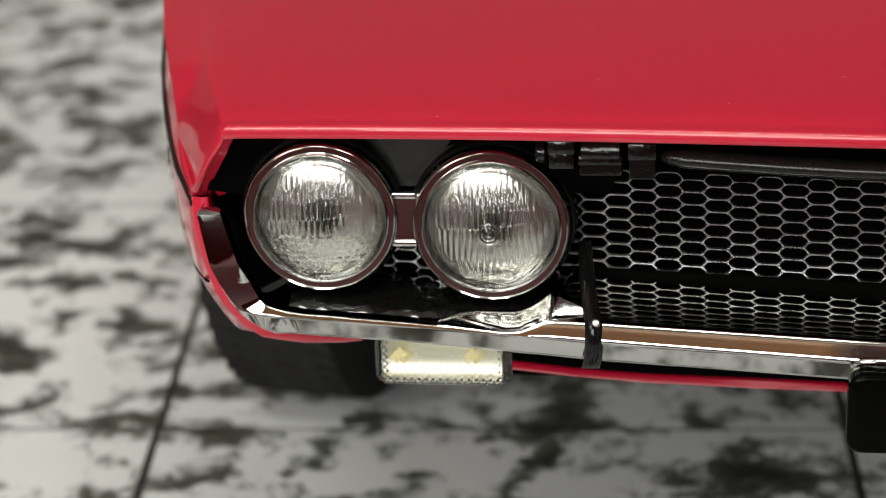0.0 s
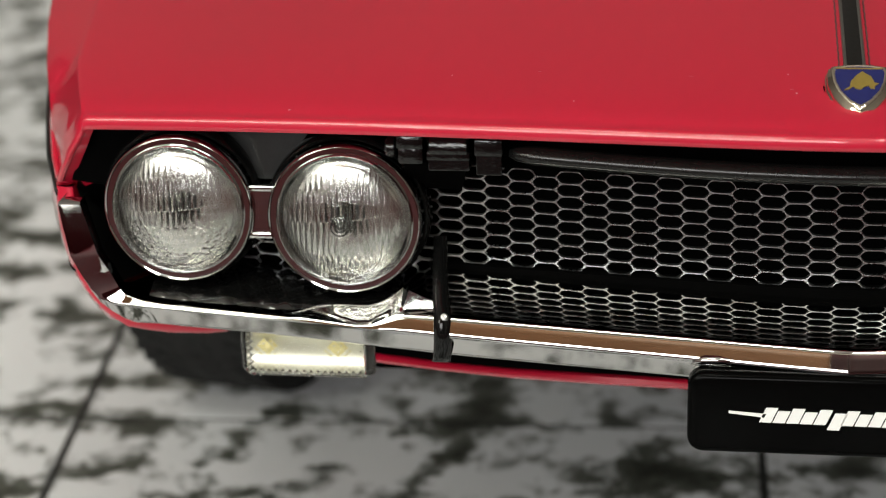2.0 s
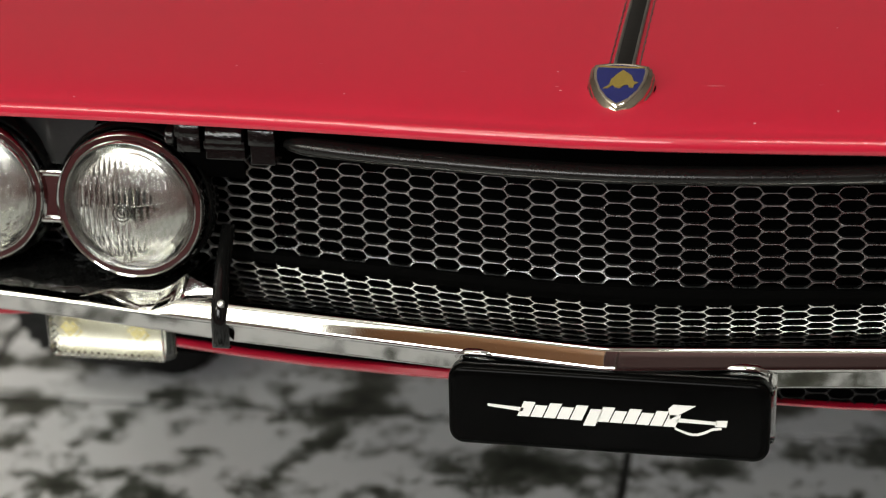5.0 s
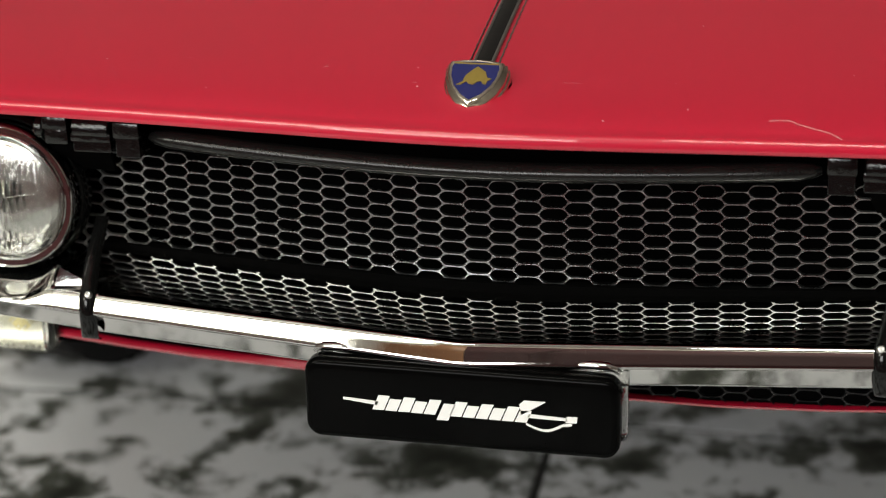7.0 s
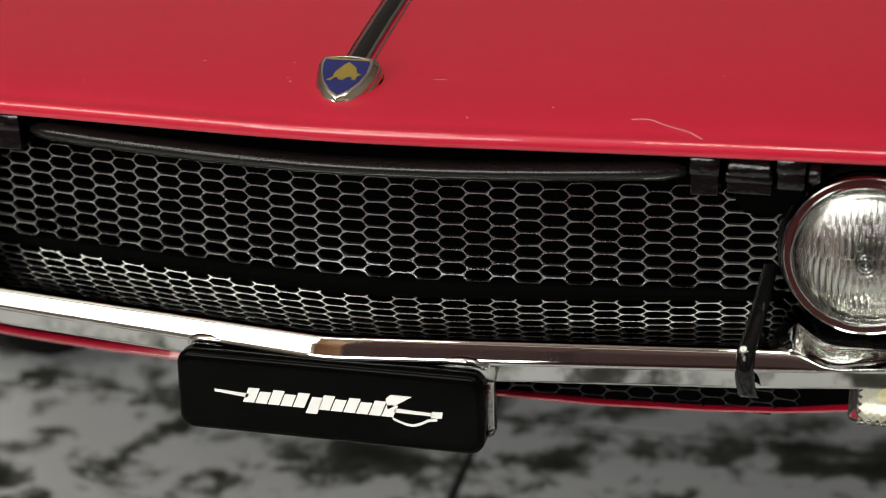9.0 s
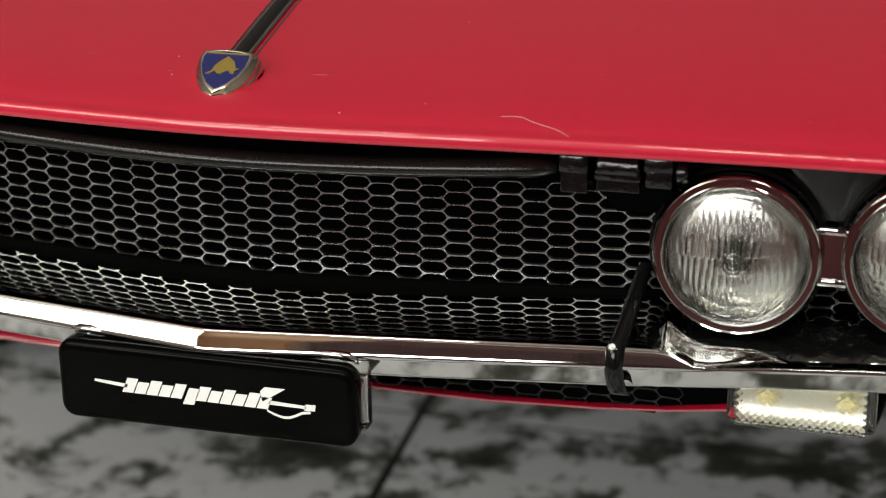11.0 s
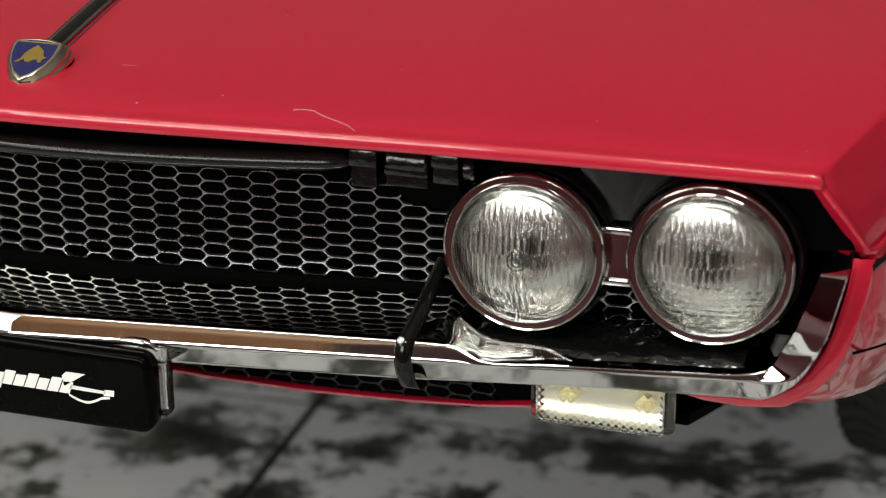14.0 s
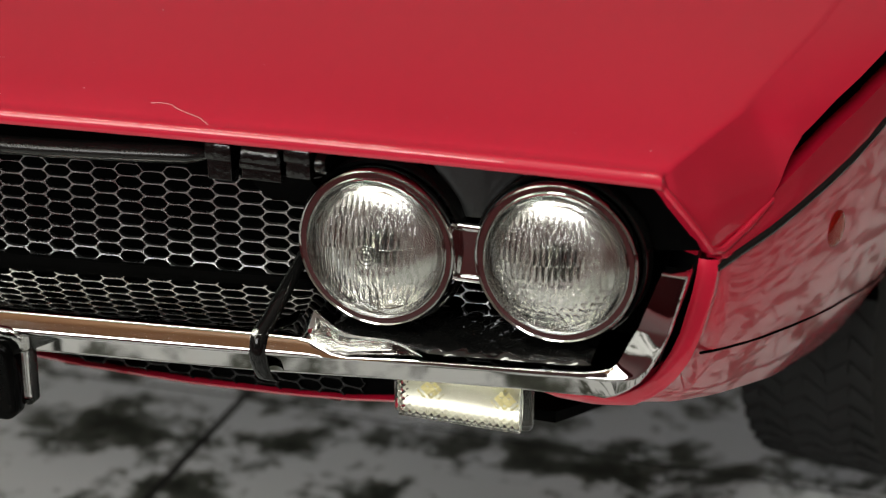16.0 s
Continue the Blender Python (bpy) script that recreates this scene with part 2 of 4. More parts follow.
def clam_low(y):
    return lerp_table(y, (8.0, 9.65, 11.35, 12.6, 13.2, 13.8, 14.8, 18.4, 24.3, 40, 60, 90), (34.4, 35.0, 35.45, 35.95, 36.7, 37.6, 38.5, 39.5, 40.7, 42.6, 44.6, 47.5))


def strip_top(y):
    return lerp_table(y, (7, 8.0, 9.65, 13.2, 16.3, 19.9, 24.75, 40, 60, 90), (33.9, 34.25, 34.75, 36.15, 37.05, 37.9, 38.7, 40.2, 41.6, 42.6))


def strip_low(y):
    return lerp_table(y, (7, 8.05, 11.4, 13.85, 19.6, 24.25, 40, 60, 90), (33.5, 33.9, 34.5, 34.9, 35.9, 37.0, 38.6, 40.0, 41.0))


def side_low(y):
    return lerp_table(y, (5, 7, 12, 20, 30, 38), (27.3, 26.7, 25.2, 23.0, 21.3, 20.8))


def side_low_x(y):
    return lerp_table(y, (5, 7, 12, 20, 30, 38), (39.4, 40.6, 42.0, 43.6, 45.2, 46.2))


HOOD_END = 92.0
car = new("model_car")
car.empty_display_size = 0.02
tagged(car, "glossy red die-cast model coupe standing on printed stone tiles", "model car")


EDGE_Y = [6.62, 6.9, 7.2, 7.6, 8.0, 8.4, 8.8, 9.2, 9.65, 10.5, 11.35, 12.2, 13.0, 13.25, 13.6, 14.0, 15, 16, 17.2, 18.4, 21, 24.3, 27, 30, 36, 42, 50, 60, 75, HOOD_END]


def hood_edge_point(y):
    """The soft fold between the bonnet's top and its sides."""
    cx = crease_x(y)
    d = max(0.0, y - lip_y(40) - 0.34)
    return Vector((cx, y, hood_z(cx, d) - 0.10))


def hood_skin():
    """The clamshell bonnet: rolled lip, top skin, and the side faces that drop from the crease."""
    lip = [(3.2, -0.55), (1.2, -0.64), (0.28, -0.64), (0.08, -0.58), (0.0, -0.46), (0.0, -0.25), (0.01, -0.13), (0.04, -0.02), (0.09, 0.06), (0.16, 0.11), (0.25, 0.145), (0.34, 0.17)]
    rows = []
    us = [i / 44 for i in range(-43, 44)]
    extra = [0.992, 0.9955, 0.998, 1.0]
    us = [-e for e in extra[::-1]] + us + extra
    for dy, dz in lip:
        rows.append([(u * 40.0, lip_y(u * 40.0) + dy, lip_z(u * 40.0) + 0.55 + dz - 0.10 * max(0.0, (abs(u) - 0.992) / 0.008) ** 2) for u in us])
    for ye in EDGE_Y:
        w = (ye - lip_y(40) - 0.34) / (HOOD_END - lip_y(40) - 0.34)
        row = []
        for u in us:
            y0 = lip_y(u * 40) + 0.34
            y = y0 + (HOOD_END - y0) * w
            x = u * crease_x(ye)
            fold = max(0.0, (abs(u) - 0.992) / 0.008)
            row.append((x, y, hood_z(x, y - y0) + 0.10 * math.exp(-(x / 1.2) ** 2) - 0.10 * fold ** 2))
        rows.append(row)
    bms = [grid(rows)]
    for s in (-1, 1):
        side = []
        for y in EDGE_Y:
            top = hood_edge_point(y)
            if y < 8.0:
                k = (y - 6.1) / 1.9
                low = Vector((40.0 + 2.2 * k, y, 38.0 - 3.6 * k))
            else:
                low = Vector((side_x(y) - 0.28, y, clam_low(y)))
            row = []
            for f in (0.0, 0.012, 0.035, 0.12, 0.26, 0.38, 0.5, 0.62, 0.74, 0.86, 0.95, 1.0):
                p = top.lerp(low, f)
                p.x += 0.32 * math.sin(math.pi * f) * min(1.0, max(0.0, (y - 6.1) / 2.5))
                row.append(p)
            row.append(low + Vector((-0.55, 0.25, -0.02)))
            side.append(row)
        lead = []
        for y in (6.06, 6.2, 6.34, 6.48):
            k = (y - 6.1) / 1.9
            top, low = Vector((40.0, y, 38.6)), Vector((40.02 + 2.2 * k, y, 38.05 - 3.6 * k))
            lead.append([top.lerp(low, f / 11) for f in range(12)] + [low + Vector((-0.55, 0.25, -0.02))])
        side = lead + side
        front = [p + Vector((-0.5, 0.55, -0.08)) for p in side[0]]
        bms.append(mirror_x(grid([front] + side), s))
    out = join(*bms)
    bmesh.ops.remove_doubles(out, verts=out.verts[:], dist=0.03)
    return out


hood = part("hood", hood_skin(), RED, car, "glossy red clamshell bonnet with a rolled front lip")


def edge_bead(s):
    """The rounded lip along the bonnet's slanting front edge."""
    pts = [(39.85, 6.32, 38.3), (40.2, 6.38, 37.75), (41.0, 6.85, 36.6), (41.8, 7.5, 35.3), (42.15, 7.85, 34.6), (42.5, 8.5, 34.45), (43.3, 10.4, 35.05), (44.1, 12.6, 35.85)]
    return mirror_x(tube(pts, 0.2, 8, 1.0, [0.5, 1, 1, 1, 1, 1, 1, 0.6]), s)


for s in (-1, 1):
    part("hood_edge", edge_bead(s), RED, hood)


def on_side(y, z, out=0.0):
    sx, zs, zb, xb = side_x(y), strip_low(y), side_low(min(y, 38)), side_low_x(min(y, 38))
    f = max(0.0, min(1.0, (zs - 0.45 - z) / (zs - 0.45 - zb)))
    return Vector((xb + (sx - xb) * (1 - f ** 2.3) + 0.35 * math.sin(f * math.pi) + out, y, z))


def foot(y):
    sx = side_x(y)
    if y <= 38:
        return side_low(y), side_low_x(y)
    if y < 76:
        a = (y - 57) / 19.0
        zb = max(17.0 + 19.5 * math.sqrt(max(0.0, 1 - a * a)), 20.8 if y < 57 else 12)
        return zb, sx - 0.3 - 4.2 * max(0.0, (30 - zb) / 10)
    return 9.0, sx - 3.5


def flank(y, f):
    zs, (zb, xb) = strip_low(y) - 0.2, foot(y)
    return Vector((xb + (side_x(y) - xb) * (1 - f ** 2.3) + 0.35 * math.sin(f * math.pi), y, zs + (zb - zs) * f))


# the crisp edge between the narrow front strip and the side
EDGE_Z = (34.2, 33.7, 32.4, 30.4, 28.9, 28.1, 27.5, 26.9, 26.4, 26.1)
EDGE_X = (42.5, 42.48, 42.36, 41.95, 41.45, 40.95, 40.45, 39.8, 39.0, 38.3)


def wing_edge(f):
    z = 34.15 + (26.35 - 34.15) * f
    x = lerp_table(-z, [-v for v in EDGE_Z], EDGE_X)
    return Vector((x, 7.0 + 0.13 * (z - 26.3), z))


def wing_skin(y, f):
    """A point of the wing's side, drawn out to the crisp edge near the front."""
    p, e = flank(y, f), wing_edge(f)
    at = flank(e.y, f)
    return p + Vector((e.x - at.x, 0, e.z - at.z)) * math.exp(-max(0.0, y - e.y) / 1.6)


def wing_at(y, z):
    """The wing's side at height z."""
    lo, hi = 0.0, 1.0
    for k in range(24):
        mid = (lo + hi) / 2
        if wing_skin(y, mid).z > z:
            lo = mid
        else:
            hi = mid
    return wing_skin(y, lo)


def fender_side(s):
    """Shoulder, side and turned-under lower edge of one front wing, with the wheel arch cut out."""
    ys = [8.6, 9.0, 9.5, 10, 11.5, 13, 15, 17, 19.5, 22, 25, 28, 31, 34, 36.5, 38, 40, 42, 45, 50, 57, 64, 69, 72, 74, 76, 78, 84, HOOD_END]
    n = 14
    rows = []
    for y in ys:
        sx, zt, zs = side_x(y), strip_top(y), strip_low(y)
        row = [(sx - 2.0, y, zt - 0.3), (sx - 1.0, y, zt + 0.02), (sx - 0.45, y, zt), (sx - 0.12, y, zs + 0.5), (sx - 0.02, y, zs + 0.05)]
        for i in range(n + 1):
            row.append(wing_skin(y, i / n))
        zb, xb = row[-1][2], row[-1][0]
        row.append((xb - 0.5, y, zb - 0.12))
        row.append((xb - 1.6, y, zb + 0.2))
        rows.append(row)
    lead = []
    for back in (0.0, 0.12, 0.45):
        row = []
        for i in range(n + 1):
            f = i / n
            e = wing_edge(f)
            row.append(e + Vector((0.10 * back + (0.03 if back else 0.0), back, 0)))
        top, low = row[0], row[-1]
        row = [top + Vector((-0.8, 0.8, -0.6)), top + Vector((-0.75, 0.5, -0.03)), top + Vector((-0.6, 0, 0.05)), top + Vector((-0.2, 0, 0.05)), top + Vector((-0.06, 0, 0.03))] + row
        row += [low + Vector((-0.4, 0.1, -0.1)), low + Vector((-1.4, 0.4, 0.1))]
        lead.append(row)
    # the front strip itself: from the bumper's end round to the edge
    band = []
    for i in range(n + 1):
        f = i / n
        b = wing_edge(f)
        w = lerp_table(f, (0, 0.4, 0.7, 0.85, 1.0), (0.95, 1.0, 0.95, 0.75, 0.5))
        drop = lerp_table(f, (0, 0.5, 0.8, 1.0), (0.02, 0.10, 0.45, 0.62))
        a = b + Vector((-w, -0.22, drop))
        m1, m2 = a.lerp(b, 0.4) + Vector((0.02, -0.07, -0.01)), a.lerp(b, 0.88) + Vector((0.0, -0.05, 0.0))
        band.append([a + Vector((0, 1.8, 0)), a + Vector((0, 0.06, 0)), a.lerp(m1, 0.2), m1, m2, b])
    end = wing_edge(1.0)
    for dx, dy, dz, h in ((-0.9, 0.15, -0.22, 0.66), (-2.2, 0.45, -0.5, 0.7), (-4.2, 1.2, -0.8, 0.62), (-5.2, 1.9, -0.95, 0.5)):
        b = end + Vector((dx, dy, dz))
        a = b + Vector((0, -0.35, h))
        band.append([a + Vector((0, 1.8, 0)), a + Vector((0, 0.06, 0)), a.lerp(b, 0.2) + Vector((0, -0.08, 0)), a.lerp(b, 0.45) + Vector((0, -0.14, 0)), a.lerp(b, 0.8) + Vector((0, -0.12, 0)), b])
    sill = [[r[-1] for r in band[n:]], [r[-1] + Vector((0.1, 1.2, -0.1)) for r in band[n:]], [r[-1] + Vector((0.3, 4.5, -0.3)) for r in band[n:]]]
    return mirror_x(join(grid(lead + rows), grid(band), grid(sill)), s)


for s in (-1, 1):
    fender = part("fender", fender_side(s), RED, car, "glossy red front wing with a turned-under edge")
    moulding = [(side_x(y) + 0.0, y, strip_low(y) - 0.16) for y in (8.0, 9, 10, 12, 14, 17, 20, 24, 30, 40, 60, HOOD_END)]
    part("side_moulding", mirror_x(tube(moulding, 0.21, 8), s), BLACK, fender, "thin black trim line")
    seam = [wing_at(y, 29.25 - 0.19 * (y - 8)) for y in (7.8, 8.3, 9, 11, 13, 16, 19, 22, 26, 30, 34, 37)]
    part("panel_gap", mirror_x(tube(seam, 0.075, 6), s), BLACK_AND_SHADE, fender, "dark gap between panels")
    # a near-black sheet stands in for the dark shut gap
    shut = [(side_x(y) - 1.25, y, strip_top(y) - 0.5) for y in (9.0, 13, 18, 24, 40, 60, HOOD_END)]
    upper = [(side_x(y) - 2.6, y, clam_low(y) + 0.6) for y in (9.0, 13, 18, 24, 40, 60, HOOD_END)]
    part("shut_recess", mirror_x(grid([shut, upper]), s), BLACK_AND_SHADE, fender, "near-black sheet for the dark gap under the bonnet edge")
    lamp_c = on_side(18.6, 32.5)
    marker = bmesh.new()
    bmesh.ops.create_uvsphere(marker, u_segments=16, v_segments=10, radius=1.0)
    turn = Matrix.Rotation(radians(-18), 4, "Z") @ Matrix.Rotation(radians(-14), 4, "X")
    for v in marker.verts:
        v.co = lamp_c + turn @ Vector((v.co.x * 0.2, v.co.y * 0.95, v.co.z * 1.0))
    part("side_marker", mirror_x(marker, s), ORANGE, fender, "small oval orange side lamp")

# ---- bumper ----


def ridge_y(x):
    return 0.85 + 0.115 * math.sqrt(x * x + 0.15)


def ridge_z(x):
    return lerp_table(abs(x), (0, 20, 22.6, 23.2, 23.8, 24.4, 25.2, 26.5, 28, 31, 34, 36, 37), (28.78, 29.02, 29.02, 28.94, 28.68, 28.42, 28.33, 28.41, 28.5, 28.6, 28.66, 28.72, 28.8))


def tray_z(x):
    return lerp_table(abs(x), (20, 28, 34, 38), (28.5, 28.5, 28.66, 28.85))


def crease_z(x):
    return lerp_table(abs(x), (0, 20, 25, 28, 31, 34, 37), (27.78, 28.14, 28.26, 28.36, 28.42, 28.47, 28.54))


def under_z(x):
    return lerp_table(abs(x), (0, 20, 24, 26, 30, 33, 36, 37), (26.5, 26.72, 26.9, 27.0, 27.14, 27.2, 27.2, 27.22))


def edge_y(x):
    """The ridge slides down the sloping upper face where it is cut lower."""
    return ridge_y(x) - 0.42 + 0.47 * (ridge_z(x) - crease_z(x))


SHELF = [(dy, 0.27 * dy - 0.0174 * dy * dy) for dy in np.linspace(5.4, 0.24, 26)] + [(0.15, 0.035), (0.08, 0.01), (0.03, -0.03), (0.0, -0.08)]


def bumper_section(ridge, crease, low, shelf, rise=1.0):
    """One slice: shelf behind the ridge, upper face, lower face, rolled-under edge."""
    drop = min(1.0, (ridge - crease).length / 1.0)
    row = [ridge + Vector((0, dy * (0.17 + 0.83 * shelf), dz * shelf * (rise if dz > 0 else drop))) for dy, dz in SHELF]
    for f in (0.2, 0.4, 0.6, 0.8, 0.93):
        row.append(ridge.lerp(crease, f))
    for f in (0.03, 0.12, 0.3, 0.5, 0.7, 0.88, 0.97):
        row.append(crease.lerp(low, f))
    return row + [low + Vector((0, 0.12, -0.06)), low + Vector((0, 0.3, -0.08)), low + Vector((0, 0.8, 0.0)), low + Vector((0, 1.0 + 0.4 * shelf, 0.5 * shelf))]


def bumper_skin():
    xs = [i * 0.5 for i in range(0, 44)] + [22 + i * 0.2 for i in range(0, 20)] + [26 + i * 0.5 for i in range(0, 23)]
    half = []
    for x in xs:
        y, zr, zc, zl = ridge_y(x), ridge_z(x), crease_z(x), under_z(x)
        yc = y - 0.42
        half.append(bumper_section(Vector((x, edge_y(x), zr)), Vector((x, yc, zc)), Vector((x, yc + 0.85 * (zc - zl), zl - 0.12)), 1.0, lerp_table(x, (22, 24), (1.0, 0.2))))
    # the end bends up beside the lamps; its lower face pinches out
    ends = [((37.6, 4.92, 28.9), (37.75, 4.76, 28.55), (37.8, 5.32, 27.32), 0.6),
            ((38.05, 5.0, 29.03), (38.35, 4.8, 28.56), (38.4, 5.24, 27.58), 0.3),
            ((38.32, 5.06, 29.2), (38.95, 4.82, 28.62), (39.0, 5.16, 28.0), 0.1),
            ((38.52, 5.1, 29.45), (39.5, 4.84, 28.85), (39.55, 5.08, 28.5), 0.0),
            ((38.68, 5.1, 29.8), (39.98, 4.84, 29.4), (40.02, 5.04, 29.2), 0.0),
            ((38.95, 5.05, 30.4), (40.45, 4.8, 30.25), (40.5, 5.0, 30.15), 0.0),
            ((39.36, 4.88, 31.25), (40.85, 4.7, 31.2), (40.9, 4.9, 31.18), 0.0),
            ((39.46, 4.88, 31.45), (40.93, 4.72, 31.42), (40.98, 4.92, 31.4), 0.0),
            ((39.9, 5.12, 32.8), (41.25, 4.98, 32.8), (41.3, 5.18, 32.8), 0.0),
            ((40.32, 5.36, 34.05), (41.52, 5.24, 34.05), (41.57, 5.44, 34.05), 0.0),
            ((40.36, 5.5, 34.16), (41.5, 5.38, 34.16), (41.52, 5.5, 34.16), 0.0),
            ((40.4, 6.2, 34.2), (41.46, 6.1, 34.2), (41.48, 6.2, 34.2), 0.0)]
    for r, c, l, k in ends:
        half.append(bumper_section(Vector(r), Vector(c), Vector(l), k, 0.2))
    left = [[Vector((-p.x, p.y, p.z)) for p in row] for row in half[:0:-1]]
    return grid(left + half)


bumper = part("bumper", bumper_skin(), CHROME, car, "V-shaped chrome front bumper mirroring the floor")

UPPER = [(22.15, 5.35, 28.95), (22.9, 4.76, 29.92), (23.15, 4.78, 29.72), (23.6, 4.8, 29.36), (24.1, 4.78, 29.08), (24.6, 4.77, 28.9), (25.3, 4.85, 28.83), (26.0, 4.95, 28.8), (26.7, 5.0, 28.79), (27.3, 4.97, 28.76), (27.9, 4.76, 28.68), (28.4, 4.5, 28.6), (28.9, 4.3, 28.56)]
LOWER_X = (22.7, 22.95, 23.3, 23.7, 24.1, 24.6, 25.3, 26.0, 26.7, 27.3, 27.9, 28.4, 28.9)


def glide(q, f):
    """A smooth way through four points, between the second and third."""
    a, b, c, d = q
    return 0.5 * ((2 * b) + (c - a) * f + (2 * a - 5 * b + 4 * c - d) * f * f + (3 * b - a - 3 * c + d) * f ** 3)


def crescent(s):
    """The bright hollow pressed into the bumper under the inner lamp, tapering outwards."""
    rows = []
    up, lx = [Vector(p) for p in UPPER], list(LOWER_X)
    for k in range(len(up) - 1):
        for f in (0.0, 0.25, 0.5, 0.75):
            quad = [up[max(0, min(len(up) - 1, k + d))] for d in (-1, 0, 1, 2)]
            if k <= 1:
                quad[0] = quad[1] * 2 - quad[2] if k else quad[0]
            high = glide(quad, f)
            x = lx[k] + (lx[k + 1] - lx[k]) * f
            low = Vector((x, edge_y(x) + 0.02, ridge_z(x) + 0.03))
            size = (high - low).length
            row = [low + Vector((0, -0.04, -0.1))]
            for j in range(11):
                g = j / 10
                p = low.lerp(high, g)
                p.z -= 0.07 * math.sin(g * math.pi) * size
                row.append(p)
            rim = min(1.0, size)
            row += [high + Vector((0.02, 0.05, 0.05)) * rim, high + Vector((0.04, 0.13, 0.06)) * rim, high + Vector((0.05, 0.2, -0.02)) * rim, high + Vector((0.05, 0.3, -0.5)) * rim]
            rows.append(row)
    return mirror_x(grid(rows), s)


def strap(s):
    """The black rubber overrider strap that wraps the bumper."""
    path = [(7.4, 31.9), (6.6, 31.4), (5.8, 30.9), (5.0, 30.4), (4.1, 29.75), (3.4, 29.28), (2.98, 28.95), (2.78, 28.4), (2.72, 27.9), (2.86, 27.3), (3.1, 26.7), (3.4, 26.35), (4.0, 26.2)]
    side = lambda k: lerp_table(k, (0, 1, 2, 3, 4, 5, 6, 8, 9, 10, 11, 12), (21.3, 21.2, 21.1, 21.0, 20.85, 20.7, 20.62, 20.6, 20.65, 20.75, 20.85, 20.9))
    pts = [Vector((side(k), y, z)) for k, (y, z) in enumerate(path)]
    rows = []
    for k in range(len(pts) - 1):
        for f in (0.0, 0.25, 0.5, 0.75):
            p = glide([pts[max(0, min(len(pts) - 1, k + d))] for d in (-1, 0, 1, 2)], f)
            w = 0.38 + 0.10 * min(1.0, (k + f) / 6)
            rows.append([(p.x + a * w, p.y + 0.30 - 0.42 * math.sqrt(1 - a * a), p.z - 0.06 + 0.18 * math.sqrt(1 - a * a)) for a in (-1, -0.95, -0.8, -0.5, 0, 0.5, 0.8, 0.95, 1)])
    return mirror_x(grid(rows), s)


def shelf_cover(s):
    """The black tray under the lamps."""
    rows = []
    for i in range(0, 73):
        x = 22.6 + i * 0.2
        d0 = lerp_table(x, (22.6, 24.5, 27.5, 28.9, 30), (1.6, 1.2, 1.1, 0.5, 0.4))
        row = []
        for k in range(25):
            back = (6.5 - d0) * (k / 24) ** 1.8
            dy = d0 + back
            wave = 0.035 * math.sin(2.3 * x + 1.1 * dy) + 0.035 * math.sin(5.1 * x - 2.7 * dy) + 0.03 * math.sin(3.7 * x + 6.1 * dy)
            row.append((x, ridge_y(x) - 0.1 + dy, tray_z(x) - 0.14 + 0.42 * (1 - math.exp(-back / 0.3)) + 0.5 * (1 - math.exp(-back / 2.6)) + wave * min(1.0, back * 3)))
        rows.append(row)
    return mirror_x(grid(rows), s)


for s in (-1, 1):
    part("lamp_tray", shelf_cover(s), TRAY_BLACK, bumper, "glossy black tray under the lamps")
    part("bumper_hollow", crescent(s), SATIN_CHROME, bumper, "crescent of bright chrome")
    if s < 0:
        wall = [[(22.5, 4.2, 30.1), (21.75, 4.15, 29.78), (21.0, 4.1, 29.45)], [(22.72, 4.05, 29.45), (21.9, 4.05, 29.3), (21.1, 4.0, 29.15)], [(22.95, 3.9, 28.8), (22.1, 3.88, 28.8), (21.2, 3.85, 28.8)]]
        part("hollow_end", mirror_x(solid(grid(wall), 0.12), s), SATIN_CHROME, bumper, "chrome wall at the crescent's end")
        # a near-black block stands in for the slot's dark inside
        part("hollow_slot", mirror_x(box(21.45, 22.7, 3.72, 3.95, 28.98, 29.16, 0.05), s), BLACK_AND_SHADE, bumper, "near-black block for the dark slot in the chrome")
    part("rubber_strap", strap(s), BLACK_GLOSS, bumper, "black rubber strap round the chrome")
    stud = lathe([(0.0, 0.16), (0.16, 0.13), (0.24, 0.0)], (20.5 * s, 3.02, 29.12), (0, -0.8, 0.6), 12)
    part("stud", stud, STEEL, bumper, "small bright stud on the strap")

# ---- valence below the bumper ----
vpath = [(0, 10.8, 22.0), (6, 11.0, 21.85), (12, 11.5, 21.75), (18, 11.9, 21.8), (22, 11.7, 22.2), (26, 10.9, 23.0), (30, 9.9, 24.1), (32.4, 9.7, 24.6)]
vpath = [(x, y, z - lerp_table(x, (2, 9, 24, 31), (0.0, 0.4, 0.4, 0.1))) for x, y, z in [(-a, b, c) for a, b, c in vpath[:0:-1]] + vpath]
vrows = []
for x, y, z in vpath:
    h = lerp_table(x, (-34, -29, -21, -12, 0, 22, 29, 34), (0.58, 0.40, 0.36, 0.46, 0.30, 0.18, 0.38, 0.58))
    vrows.append([(x, y + 0.5, z + h - 0.03), (x, y + 0.12, z + h), (x, y, z + h - 0.06), (x, y - 0.12, z + 0.1), (x, y + 0.05, z - 0.1), (x, y + 0.6, z - 0.15), (x, y + 14, z - 0.5)])
part("valence", grid(vrows), RED, car, "thin red lower edge of the nose")
# slot shade under the bumper, put in as a near-black sheet
part("slot_backing", grid([[(x, y + 0.25, z + 0.12), (x, y + 0.9, z + 3.0), (x, min(y, ridge_y(x) + 4.0), 28.6)] for x, y, z in vpath]), BLACK_AND_SHADE, car, "near-black sheet for the shaded slot under the bumper")
